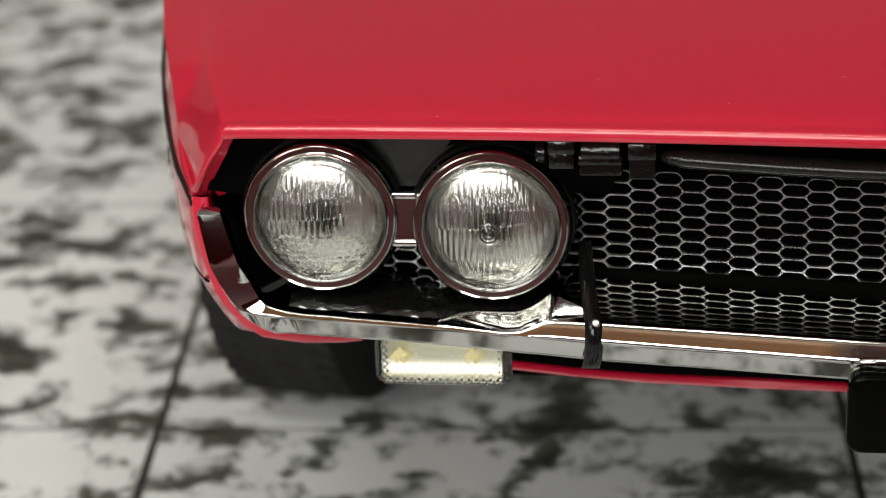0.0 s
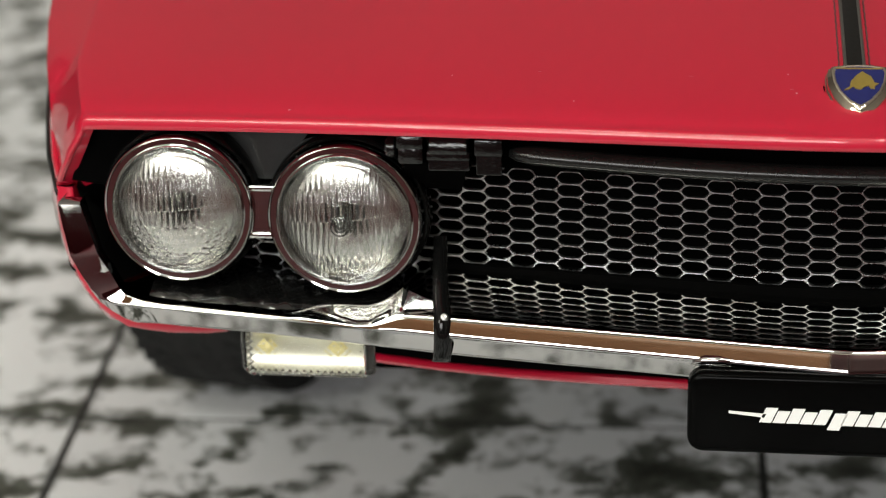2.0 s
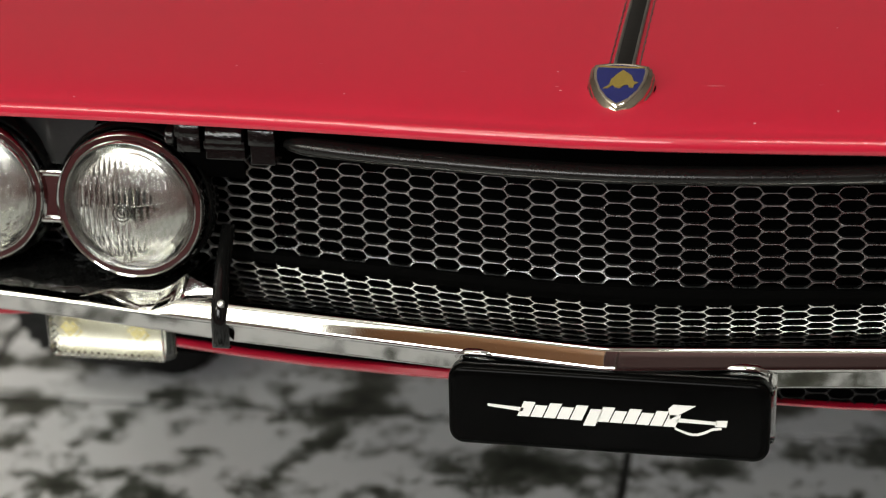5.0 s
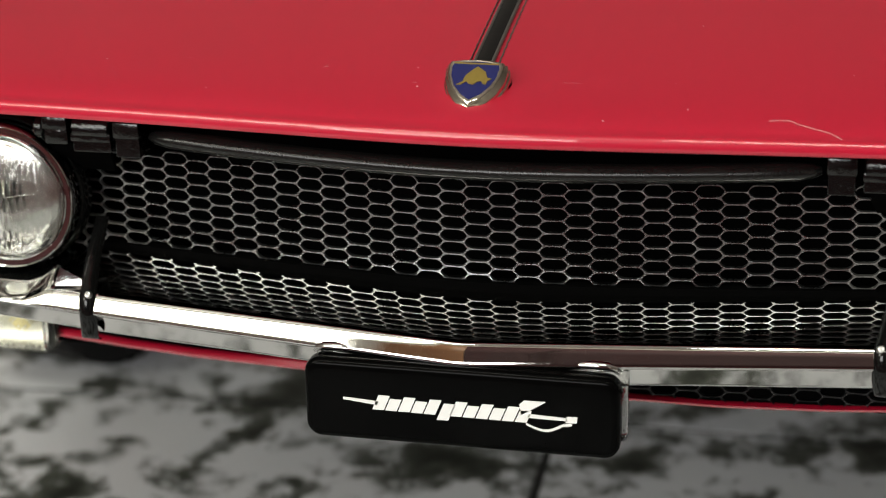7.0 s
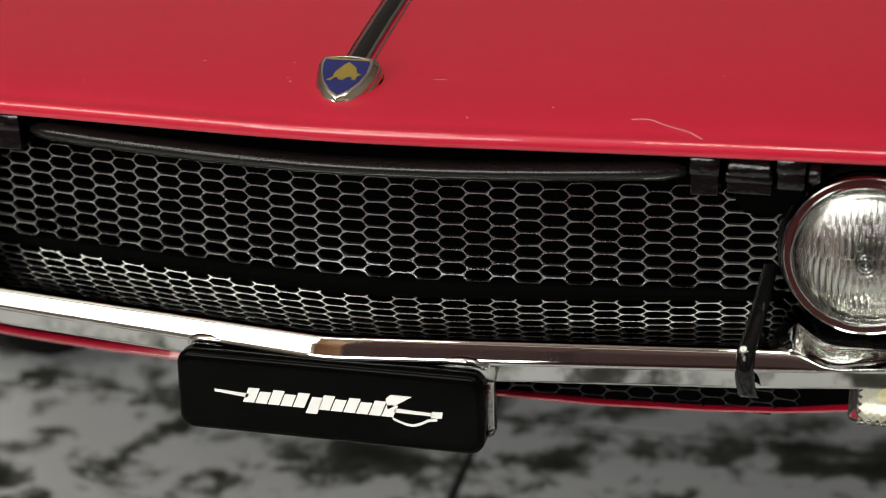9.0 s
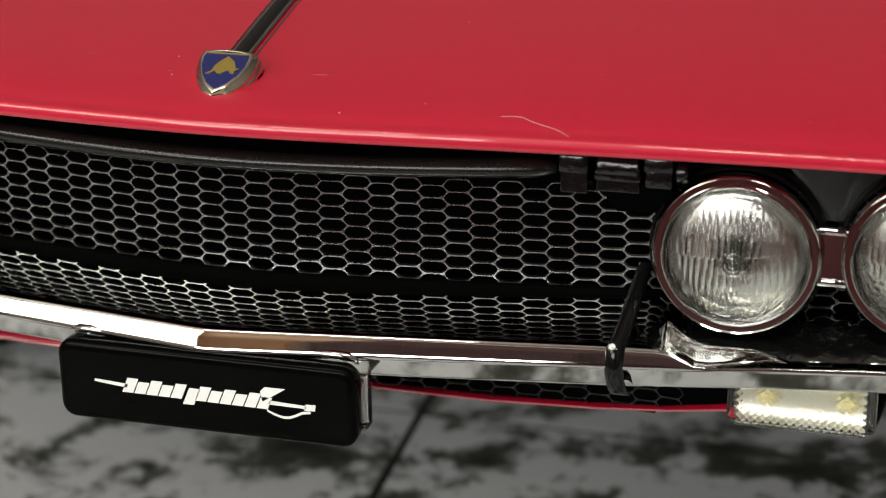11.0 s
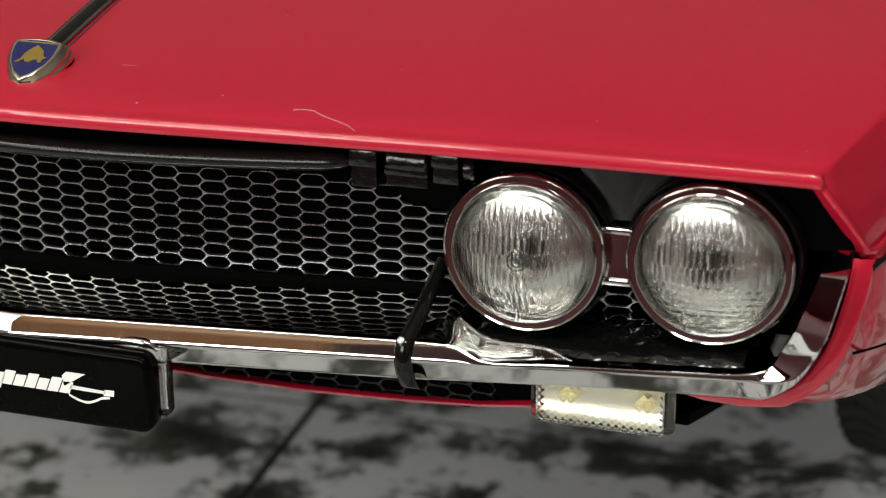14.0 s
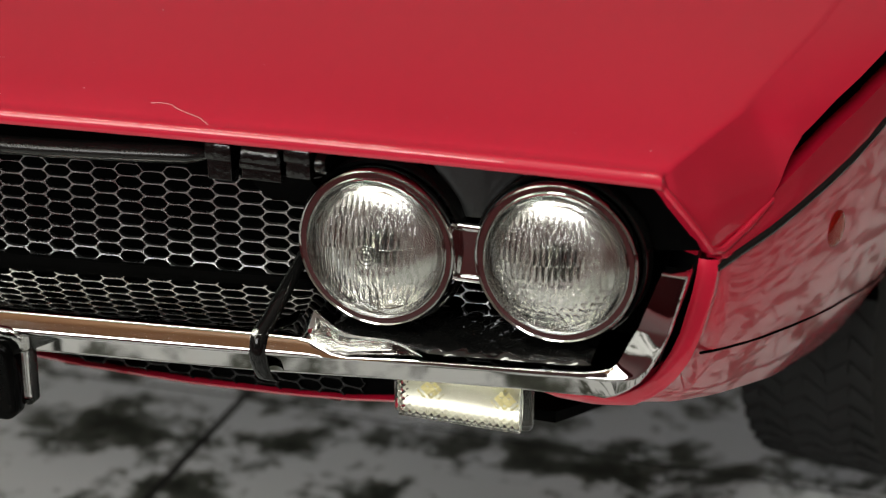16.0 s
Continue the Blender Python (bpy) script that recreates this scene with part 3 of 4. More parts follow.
part("underbody", solid(grid([[(x, 14, 21.8), (x, 30, 16.0), (x, 42, 12.5), (x, 90, 12.0)] for x in (-33, 0, 33)]), 0.6), BLACK_AND_SHADE, car, "black underside")

# ---- the dark mouth of the nose ----


def mesh_y(x):
    return 5.3 + 0.14 * math.sqrt(x * x + 25.0)


mouth = group_part("grille", car, "black grille opening with hexagonal metal mesh")
# a near-black sheet stands in for the shaded depth behind the mesh
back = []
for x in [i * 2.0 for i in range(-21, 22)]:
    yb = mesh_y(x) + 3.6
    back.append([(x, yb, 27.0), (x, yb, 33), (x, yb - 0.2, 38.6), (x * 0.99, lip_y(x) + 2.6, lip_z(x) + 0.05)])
part("grille_back", grid(back), BLACK_AND_SHADE, mouth, "near-black sheet for the shaded depth of the opening")
for s in (-1, 1):
    cheek = [[(39.9, 7.8, 28.4), (41.5, 8.4, 34.0), (40.4, 7.2, 38.0)], [(38.2, 13, 27.8), (39.4, 13, 34.2), (38.8, 13, 38.6)]]
    part("grille_cheek", mirror_x(grid(cheek), s), BLACK, mouth)

HEX_A, HEX_B, HEX_H, WEB = 0.50, 0.80, 0.345, 0.029


def hex_mesh(x0, x1, z0, z1, face=mesh_y):
    """An etched sheet of long hexagons: narrow flat webs, filled-in corners, and walls that run back into each hole."""
    corner = [(HEX_B, 0), (HEX_A, HEX_H), (-HEX_A, HEX_H), (-HEX_B, 0), (-HEX_A, -HEX_H), (HEX_A, -HEX_H)]
    rim, hole = [], []
    for k in range(6):
        p, q = Vector(corner[k]), Vector(corner[(k + 1) % 6])
        d = (q - p).normalized()
        cut = 0.15
        length = (q - p).length
        rim.append(p)
        for f in (cut / length, 0.5, 1 - cut / length):
            rim.append(p.lerp(q, f))
    n = len(rim)
    for k in range(n):
        prev, here, nxt = rim[k - 1], rim[k], rim[(k + 1) % n]
        t = (nxt - prev).normalized()
        inward = Vector((-t.y, t.x))
        hole.append(here + inward * (WEB + (0.045 if k % 4 == 0 else 0.008 if k % 2 else 0.0)))
    verts, faces = [], []
    pitch = HEX_A + HEX_B
    for c in range(int(x0 / pitch) - 1, int(x1 / pitch) + 2):
        cx = c * pitch
        if not x0 <= cx <= x1:
            continue
        z = z0 + HEX_H + (HEX_H if c % 2 else 0.0)
        while z < z1:
            base = len(verts)
            for ring, dy in ((rim, -0.10), (hole, -0.10), (hole, -0.055), (hole, 0.16)):
                for v in ring:
                    grow = 1.0 if dy == -0.10 and ring is rim else 0.985 if dy == -0.055 else 1.0
                    verts.append((cx + v.x * grow, face(cx + v.x) + dy, z + v.y * grow))
            for r in range(3):
                for k in range(n):
                    faces.append((base + r * n + k, base + r * n + (k + 1) % n, base + (r + 1) * n + (k + 1) % n, base + (r + 1) * n + k))
            z += 2 * HEX_H
    return from_lists(verts, faces)


part("grille_mesh", hex_mesh(-18.5, 18.5, 29.16, 35.6), MESH_METAL, mouth, "hexagonal etched metal mesh", recalc=False, smooth=False)
for s in (-1, 1):
    part("side_mesh", hex_mesh(*sorted((18.6 * s, 23.0 * s)), 29.16, 35.6), DIM_MESH, mouth, "end of the mesh in a dimmed metal tone", recalc=False, smooth=False)
    part("lamp_mesh", hex_mesh(*sorted((23.1 * s, 35.0 * s)), 29.16, 35.6), MESH_METAL, mouth, "mesh behind the lamps", recalc=False, smooth=False)
part("lower_mesh", hex_mesh(4.0, 23.0, 21.5, 24.6, lambda x: lerp_table(x, [p[0] for p in vpath], [p[1] for p in vpath]) + 0.18), BLACK, mouth, "black mesh in the slot under the bumper", recalc=False, smooth=False)
base_x = [i * 1.0 for i in range(-22, 23)]
# the dark band between mesh and its mirror image, put in as a strip
part("mesh_shade_strip", grid([[(x, mesh_y(x) - 0.35, 29.6), (x, mesh_y(x) - 0.35, 30.18), (x, mesh_y(x) + 0.25, 30.26), (x, mesh_y(x) + 0.3, 29.6)] for x in base_x]), BLACK_AND_SHADE, mouth, "near-black strip for the dark band below the mesh")
bar_x = [-17.2, -16.8, -16, -14, -11, -8, -5, -2, 0, 2, 5, 8, 11, 14, 16, 16.8, 17.2]
bar = tube([(x, 3.7 + 0.085 * math.sqrt(x * x + 30), 36.85 + 0.0018 * x * x) for x in bar_x], 0.62, 12, 0.8, [0.4, 0.75] + [1] * (len(bar_x) - 4) + [0.75, 0.4])
part("grille_bar", bar, BAR_BLACK, mouth, "rounded black bar above the mesh")


def hinge_parts(s, parent):
    def knuckle(x0, x1, r, y, z):
        prof = [(0.0, x0), (r * 0.8, x0), (r, x0 + 0.12), (r, x1 - 0.12), (r * 0.8, x1), (0.0, x1)]
        b = lathe(prof, (0, y, z), (1, 0, 0), 14)
        for v in b.verts:
            v.co.z = z + (v.co.z - z) * 1.05
        return mirror_x(b, s)

    def block(x0, x1, y0, y1, z0, z1):
        """A cast block: stepped face with a proud upper half."""
        zm = z0 + 0.55 * (z1 - z0)
        return mirror_x(join(box(x0, x1, y0, y1, zm, z1, 0.10), box(x0 + 0.05, x1 - 0.05, y0 + 0.16, y1, z0, zm + 0.1, 0.10)), s)
    hinge = part("hinge", join(knuckle(19.2, 21.35, 0.72, 5.2, 37.75), block(19.15, 21.4, 4.55, 6.0, 36.5, 37.6)), HINGE_BLACK, parent, "black bonnet hinge block", flat_faces=True)
    part("hinge_block", block(17.45, 18.9, 4.25, 6.0, 36.4, 38.35), HINGE_BLACK, hinge, flat_faces=True)
    part("hinge_block", block(21.55, 22.95, 4.55, 6.2, 36.85, 38.4), HINGE_BLACK, hinge, flat_faces=True)
    part("hinge_pin", knuckle(23.0, 23.6, 0.55, 5.3, 37.6), HINGE_BLACK, hinge, flat_faces=True)
    arm = [[(19.4, 5.0, 37.0), (19.6, 5.9, 35.9), (19.9, 6.9, 35.0)], [(22.6, 5.3, 37.0), (22.9, 6.3, 35.9), (23.0, 7.2, 35.0)]]
    part("hinge_arm", solid(mirror_x(grid(arm), s), 0.25), BLACK_AND_SHADE, hinge)


for s in (-1, 1):
    hinge_parts(s, mouth)

# ---- headlights ----


def fluted_lens(cx, cy, cz, r, outer):
    """A domed glass with vertical flutes in staggered rows; the outer lamps carry a field of small dots, the inner ones rings."""
    n = 190
    bm = bmesh.new()

    def relief(x, z):
        rr = math.hypot(x, z)
        if rr > 0.86 * r:
            return 0.012 * math.sin((rr - 0.86 * r) * 2 * math.pi / 0.3)
        if outer and -2.45 < z < -0.55 and abs(x) < 2.75 - 0.45 * max(0.0, -1.3 - z):
            lane = round((z + 0.55) / 0.36)
            dx = (x / 0.42 + 0.5 * (lane % 2)) % 1.0 - 0.5
            dz = (z + 0.55) / 0.36 - lane
            return 0.10 * max(0.0, 1 - 5.5 * (dx * dx + dz * dz))
        if not outer and rr < 0.62:
            return 0.022 * math.cos(rr * 2 * math.pi / 0.2)
        zz = z - 0.10 * x
        row_k = 0 if zz > 1.95 else 1 if zz > 0.35 else 2 if zz > -1.55 else 3
        fade = min(1.0, (0.86 * r - rr) / 0.5)
        return (0.08 if row_k != 3 else 0.062) * fade * abs(math.sin(math.pi * (x / 0.30 + 0.5 * (row_k % 2))))

    def layer(front):
        vs = {}
        for i in range(n + 1):
            for j in range(n + 1):
                # map the square onto the disc, ring by ring
                u, v = 2 * i / n - 1, 2 * j / n - 1
                m = max(abs(u), abs(v))
                q = math.hypot(u, v)
                k = 1.0 if q < 1e-6 else (m / q) * m + (1 - m)
                x, z = u * k * r, v * k * r
                rr = math.hypot(x, z) / r
                if rr > 1.0:
                    x, z, rr = x / rr, z / rr, 1.0
                y = cy - 1.3 * (1 - rr * rr) - relief(x, z) if front else cy + 0.22 - 1.15 * (1 - rr * rr)
                vs[i, j] = bm.verts.new((cx + x, y, cz + z))
        for i in range(n):
            for j in range(n):
                bm.faces.new((vs[i, j], vs[i + 1, j], vs[i + 1, j + 1], vs[i, j + 1]))
        ring = [vs[i, 0] for i in range(n)] + [vs[n, j] for j in range(n)] + [vs[i, n] for i in range(n, 0, -1)] + [vs[0, j] for j in range(n, 0, -1)]
        return ring

    a = layer(True)
    b = layer(False)
    for i in range(len(a)):
        bm.faces.new((a[i], a[(i + 1) % len(a)], b[(i + 1) % len(b)], b[i]))
    return bm


def headlight(x, y, z, r, outer, s):
    c = (x, y, z)
    rim_prof = [(r - 0.66, 0.9), (r - 0.58, 0.05), (r - 0.56, -0.14), (r - 0.51, -0.20), (r - 0.46, -0.14), (r - 0.43, -0.02), (r - 0.41, 0.02), (r - 0.30, 0.015), (r - 0.14, 0.0), (r - 0.11, -0.03), (r - 0.06, -0.07), (r - 0.01, -0.02), (r + 0.03, 0.12), (r + 0.03, 0.45), (r - 0.05, 0.9), (r - 0.3, 1.1)]
    rim = lathe([(a, -b) for a, b in rim_prof], c, (0, -1, 0), 200)
    lamp = part("headlight", rim, CHROME, car, "round headlight with a chrome rim and fluted glass")
    part("lens", fluted_lens(x, y + 0.05, z, r - 0.52, outer), GLASS, lamp, "clear fluted glass").visible_shadow = False
    big = r - 0.6
    bowl = []
    for k in np.linspace(0.05, 1.0, 30):
        # a rounded silvery collar with a shallow dish in its middle
        lift = 0.8 * (1 - ((k - 0.4) / 0.6) ** 2) if k > 0.4 else 0.8 - 1.6 * max(0.0, 1 - k / 0.26) ** 0.5
        bowl.append((big * k, -1.05 + lift))
    part("reflector", lathe(bowl, (x, y, z), (0, -1, 0), 48), REFLECTOR, lamp, "silvery bowl behind the glass")
    bulb = bmesh.new()
    bmesh.ops.create_uvsphere(bulb, u_segments=14, v_segments=10, radius=0.42, matrix=Matrix.Translation((x, y + 1.1, z)))
    part("bulb", bulb, GREY_DARK, lamp, "dark bulb shield")
    can = [(r - 0.05, -0.5), (r - 0.12, -0.9), (r - 0.45, -1.6), (r - 1.3, -2.6), (r - 2.4, -3.4), (0.0, -3.6)]
    hood_ring = [(r + 0.02, -0.95), (r + 0.10, -0.85), (r + 0.22, -0.82), (r + 0.3, -0.95), (r + 0.34, -1.8)]
    part("lamp_shroud", lathe(hood_ring, c, (0, -1, 0), 64), BLACK_GLOSS, lamp, "glossy black ring round the lamp")
    part("bucket", lathe(can, (x, y, z), (0, -1, 0), 40), BLACK, lamp, "black lamp housing")


for s in (-1, 1):
    headlight(26.0 * s, 5.35, 33.5, 4.08, False, s)
    headlight(35.05 * s, 5.75, 33.75, 4.05, True, s)
    bridge = join(box(29.75, 31.35, 6.1, 6.5, 32.2, 35.05, 0.12), box(29.6, 31.5, 5.95, 6.35, 34.75, 35.1, 0.1), box(29.6, 31.5, 5.95, 6.35, 32.1, 32.45, 0.1))
    part("lamp_bridge", mirror_x(bridge, s), CHROME, mouth, "chrome plate between the lamps", flat_faces=True)
    gusset = [[(27.6, 7.6, 38.3), (29.6, 7.2, 35.6), (30.0, 7.1, 35.1)], [(30.6, 7.3, 38.3), (30.6, 6.9, 36.0), (30.5, 6.8, 35.2)], [(34.0, 8.4, 38.2), (31.6, 7.4, 35.8), (31.1, 7.2, 35.1)]]
    part("lamp_gusset", mirror_x(grid(gusset), s), GREY_DARK, mouth, "dark grey filler between the lamps")
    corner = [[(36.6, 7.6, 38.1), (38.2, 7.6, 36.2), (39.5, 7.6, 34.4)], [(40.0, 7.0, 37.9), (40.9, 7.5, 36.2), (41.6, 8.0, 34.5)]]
    part("lamp_corner", mirror_x(grid(corner), s), BLACK_AND_SHADE, mouth, "black filler beside the lamp")

# ---- indicator lamps below the bumper ----


def indicator(s):
    x0, x1, y0, y1, z0, z1 = 25.45, 33.1, 8.5, 11.0, 22.8, 25.6
    arc = [radians(-80 + 10 * k) for k in range(17)]
    trough = [[(x, y0 + 0.62 + 0.5 * math.cos(a), 24.2 + 1.16 * math.sin(a)) for a in arc] for x in (x0 + 0.6, (x0 + x1) / 2, x1 - 0.6)]
    body = part("indicator_lamp", mirror_x(solid(grid(trough), 0.08), s), WARM_SILVER, car, "clear flasher lamp under the bumper")
    case = box(x0, x1, y0 + 0.5, y0 + 1.28, z0, z1, 0.36, 4)
    part("bracket", mirror_x(box(x0 + 0.45, x1 - 0.45, y0 + 1.3, y1 - 0.2, z0 + 0.12, z1 + 0.2, 0.2), s), BLACK, body, "black plastic bracket behind the lamp", flat_faces=True)
    part("case", mirror_x(case, s), CLEAR_PLASTIC, body, "rounded clear plastic case").visible_shadow = False
    nx, nz = 200, 76
    rows = []
    for j in range(nz + 1):
        z = z0 + 0.10 + (z1 - z0 - 0.2) * j / nz
        row = []
        for i in range(nx + 1):
            x = x0 + 0.5 + (x1 - x0 - 1.0) * i / nx
            d = 0.07 * (abs(math.sin(math.pi * (x + z) / 0.40)) + abs(math.sin(math.pi * (x - z) / 0.40)))
            row.append((x, y0 + 0.06 - d + 0.30 * ((z - 24.2) / 1.4) ** 4, z))
        rows.append([(row[0][0], y0 + 0.46, z)] + row + [(row[-1][0], y0 + 0.46, z)])
    rows = [[(x, y0 + 0.46, z) for x, y, z in rows[0]]] + rows + [[(x, y0 + 0.46, z) for x, y, z in rows[-1]]]
    lens = grid(rows)
    bmesh.ops.remove_doubles(lens, verts=lens.verts[:], dist=0.001)
    part("prism_lens", mirror_x(cap_ends(lens), s), PRISM, body, "clear lens with a diamond pattern").visible_shadow = False
    for bx in (27.55, 31.6):
        b = bmesh.new()
        bmesh.ops.create_uvsphere(b, u_segments=14, v_segments=10, radius=0.4, matrix=Matrix.Translation((bx, y0 + 0.85, 24.4)) @ Matrix.Diagonal((1.5, 0.4, 0.9, 1)))
        part("bulb", mirror_x(b, s), YELLOW, body, "yellow bulb")


WARM_SILVER = surface("warm_reflector", (0.72, 0.715, 0.65), 0.34, metal=1.0, vary=0.04)
PRISM = clear("prism_plastic", (0.98, 0.975, 0.91), 0.05, 1.42)
for s in (-1, 1):
    indicator(s)

# ---- number plate with a plain white sword-like mark ----


def plate_body(x0, x1, y0, y1, z0, z1, r):
    """A slab with round corners and softly rounded edges."""
    out = []
    for cx, cz, a0 in ((x1 - r, z1 - r, 0), (x0 + r, z1 - r, 90), (x0 + r, z0 + r, 180), (x1 - r, z0 + r, 270)):
        out += [(cx, cz, radians(a0 + k * 15)) for k in range(7)]
    rows = []
    for inset, y in ((0.5, y0), (0.28, y0), (0.12, y0 + 0.06), (0.03, y0 + 0.16), (0.0, y0 + 0.32), (0.0, y1 - 0.2), (0.15, y1)):
        rows.append([(cx + (r - inset) * math.cos(a), y, cz + (r - inset) * math.sin(a)) for cx, cz, a in out])
    return cap_ends(grid(rows, close_v=True))


plate = part("number_plate", plate_body(-7.9, 8.2, 0.12, 1.25, 23.4, 27.75, 0.8), PLATE_BLACK, car, "glossy black plate with a white slanted mark")
part("plate_holder", box(-7.6, 8.42, 1.3, 2.4, 23.8, 27.9, 0.3, 3), CLEAR_PLASTIC, plate, "clear plastic holder behind the plate", flat_faces=True)
for s in (-1, 1):
    cap = tube([(4.6 * s + 0.15, 1.55, 27.72), (5.2 * s + 0.15, 1.5, 27.84), (5.9 * s + 0.15, 1.45, 27.93), (6.6 * s + 0.15, 1.42, 27.98), (7.2 * s + 0.15, 1.45, 27.95), (7.6 * s + 0.15, 1.55, 27.8), (7.8 * s + 0.15, 1.65, 27.55)], 0.34, 16, 0.75, [0.2, 0.6, 0.9, 1, 1, 0.9, 0.5])
    part("plate_clip", cap, CHROME, plate, "small chrome clip at the plate's top")
shelf = tube([(-7.3, 1.7, 27.75), (0, 1.7, 27.8), (7.4, 1.7, 27.85)], 0.35, 8)
part("plate_top", shelf, BLACK_GLOSS, plate)


def flat_marks(polys, y, t):
    bm = bmesh.new()
    for poly in polys:
        vs = [bm.verts.new((x, y, z)) for x, z in poly]
        bm.faces.new(vs)
    bmesh.ops.triangulate(bm, faces=bm.faces[:])
    return solid(bm, t)


marks = [[(-5.85, 25.66), (-4.1, 25.48), (-4.0, 25.68), (-5.85, 25.80)]]
for k in range(12):
    a, low, high = -4.35 + k * 0.665, (24.95 if k == 5 else 25.22) - 0.006 * k, 26.03 - 0.006 * k - (0.16 if k % 2 else 0.0)
    marks.append([(a, low), (a + 0.42 * (high - low), high), (a + 0.60 + 0.42 * (high - low), high), (a + 0.60, low)])
arc = [(3.55 + 2.3 * f, 25.02 - 0.30 * math.sin(math.pi * min(1.0, f * 1.25) * 0.9) + 0.42 * max(0.0, f - 0.45)) for f in [k / 10 for k in range(11)]]
marks += [[(3.3, 25.55), (4.55, 26.36), (3.45, 26.36), (3.2, 26.12)], [(3.6, 25.43), (5.6, 25.40), (5.6, 25.56), (3.7, 25.64)], [(5.5, 25.30), (6.08, 25.32), (6.12, 25.66), (5.58, 25.64)], arc + [(x - 0.03, z + 0.13) for x, z in arc[::-1]]]
for poly in marks:
    part("plate_mark", flat_marks([poly], 0.10, 0.03), WHITE_INK, plate, "white slanted stroke", smooth=False)

# ---- badge and centre strip ----


def hood_point(x, y, up=0.0):
    return Vector((x, y, hood_z(x, max(0.0, y - lip_y(x) - 0.34)) + 0.10 * math.exp(-(x / 1.2) ** 2) + up))


def shield(scale, n=40):
    """A rounded shield outline, in its own plane."""
    pts = []
    key = [(-1.62, 1.28), (-0.8, 1.42), (0.0, 1.46), (0.8, 1.42), (1.62, 1.28), (1.70, 0.9), (1.62, 0.2), (1.3, -0.5), (0.7, -1.15), (0.0, -1.55), (-0.7, -1.15), (-1.3, -0.5), (-1.62, 0.2), (-1.70, 0.9)]
    return [(x * scale * 0.88, y * scale * (1.16 if y < 0 else 1.0)) for x, y in key]


def shield_solid(levels, centre, tilt):
    rows = []
    rot = Matrix.Rotation(tilt, 3, "X")
    for sc, h, shift in levels:
        rows.append([Vector(centre) + rot @ Vector((x, y + shift, h)) for x, y in shield(sc)])
    return cap_ends(grid(rows, close_v=True))


badge_c, badge_tilt = Vector((0.1, 4.95, 41.02)), radians(30)
badge = part("badge", shield_solid([(1.12, -1.0, -0.05), (1.12, -0.45, -0.05), (1.10, -0.32, -0.03), (1.06, -0.26, 0.0), (1.06, -0.1, 0.02), (1.03, 0.02, 0.05), (0.98, 0.07, 0.07), (0.95, 0.2, 0.11), (0.90, 0.28, 0.13), (0.84, 0.31, 0.14), (0.78, 0.28, 0.15)], badge_c, badge_tilt), PALE_GOLD, hood, "shield badge with a blue field in a chrome frame")
# the groove's darkness comes from a near-black plate under the badge
part("badge_well", shield_solid([(1.14, -0.9, 0.0), (1.14, -0.30, 0.0), (1.08, -0.34, 0.0)], badge_c - Vector((0, 0.0, 0.2)), radians(17)), BLACK_AND_SHADE, badge, "near-black plate for the dark groove round the badge")
part("badge_field", shield_solid([(0.80, 0.2, 0.15), (0.795, 0.29, 0.15)], badge_c, badge_tilt), BLUE_ENAMEL, badge, "dark blue enamel field")
rot = Matrix.Rotation(badge_tilt, 3, "X")


def on_badge(polys, h0, h1):
    bm = bmesh.new()
    for poly in polys:
        lo = [bm.verts.new(badge_c + rot @ Vector((x, y, h0))) for x, y in poly]
        hi = [bm.verts.new(badge_c + rot @ Vector((x, y, h1))) for x, y in poly]
        bm.faces.new(hi)
        for i in range(len(poly)):
            bm.faces.new((lo[i], lo[(i + 1) % len(poly)], hi[(i + 1) % len(poly)], hi[i]))
    return bm


part("badge_bar", on_badge([[(-1.12, 1.12), (1.12, 1.12), (1.14, 1.2), (-1.14, 1.2)]], 0.28, 0.32), GOLD, badge, "gold bar across the badge's top", smooth=False)
part("badge_figure", on_badge([[(-0.78, -0.32), (-0.5, -0.1), (-0.42, 0.3), (-0.12, 0.72), (0.12, 0.95), (0.32, 0.78), (0.55, 0.6), (0.7, 0.2), (0.92, 0.14), (0.72, -0.02), (0.7, -0.22), (0.5, -0.2), (0.42, -0.02), (0.22, -0.08), (0.05, -0.28), (-0.2, -0.22), (-0.32, -0.08), (-0.55, -0.3)]], 0.28, 0.335), GOLD, badge, "plain gold shape", smooth=False)

ys = [6.6, 7.2, 8, 9, 10.5, 12, 14, 17, 20, 25, 32, 40, 55, 75, 90]
strip = []
for y in ys:
    strip.append([hood_point(x, y, u) for x, u in ((-0.40, -0.05), (-0.39, 0.15), (-0.2, 0.2), (0.0, 0.22), (0.2, 0.2), (0.39, 0.15), (0.40, -0.05))])
centre_strip = part("centre_strip", cap_ends(grid(strip)), BLACK, hood, "black strip with chrome edges along the bonnet")
for s in (-1, 1):
    part("strip_edge", tube([hood_point(0.46 * s, y, 0.10) for y in ys], 0.1, 8), STEEL, centre_strip, "dull metal edge")
    part("strip_line", tube([hood_point((0.76 + 0.02 * math.sin(7 * y)) * s, y, 0.015 + 0.015 * math.sin(11 * y)) for y in [7.6 + 0.35 * k for k in range(90)]], 0.05, 6), CHROME, centre_strip, "thin worn chrome line")

# ---- dust, grains in the lip's paint, and a lint fibre on the bonnet ----
DUST = surface("pale_dust", (0.62, 0.42, 0.42), 0.8, vary=0.2)
rng = random.Random(7)


def hood_only(x, y, up=0.0):
    return Vector((x, y, hood_z(x, max(0.0, y - lip_y(x) - 0.34)) + up))


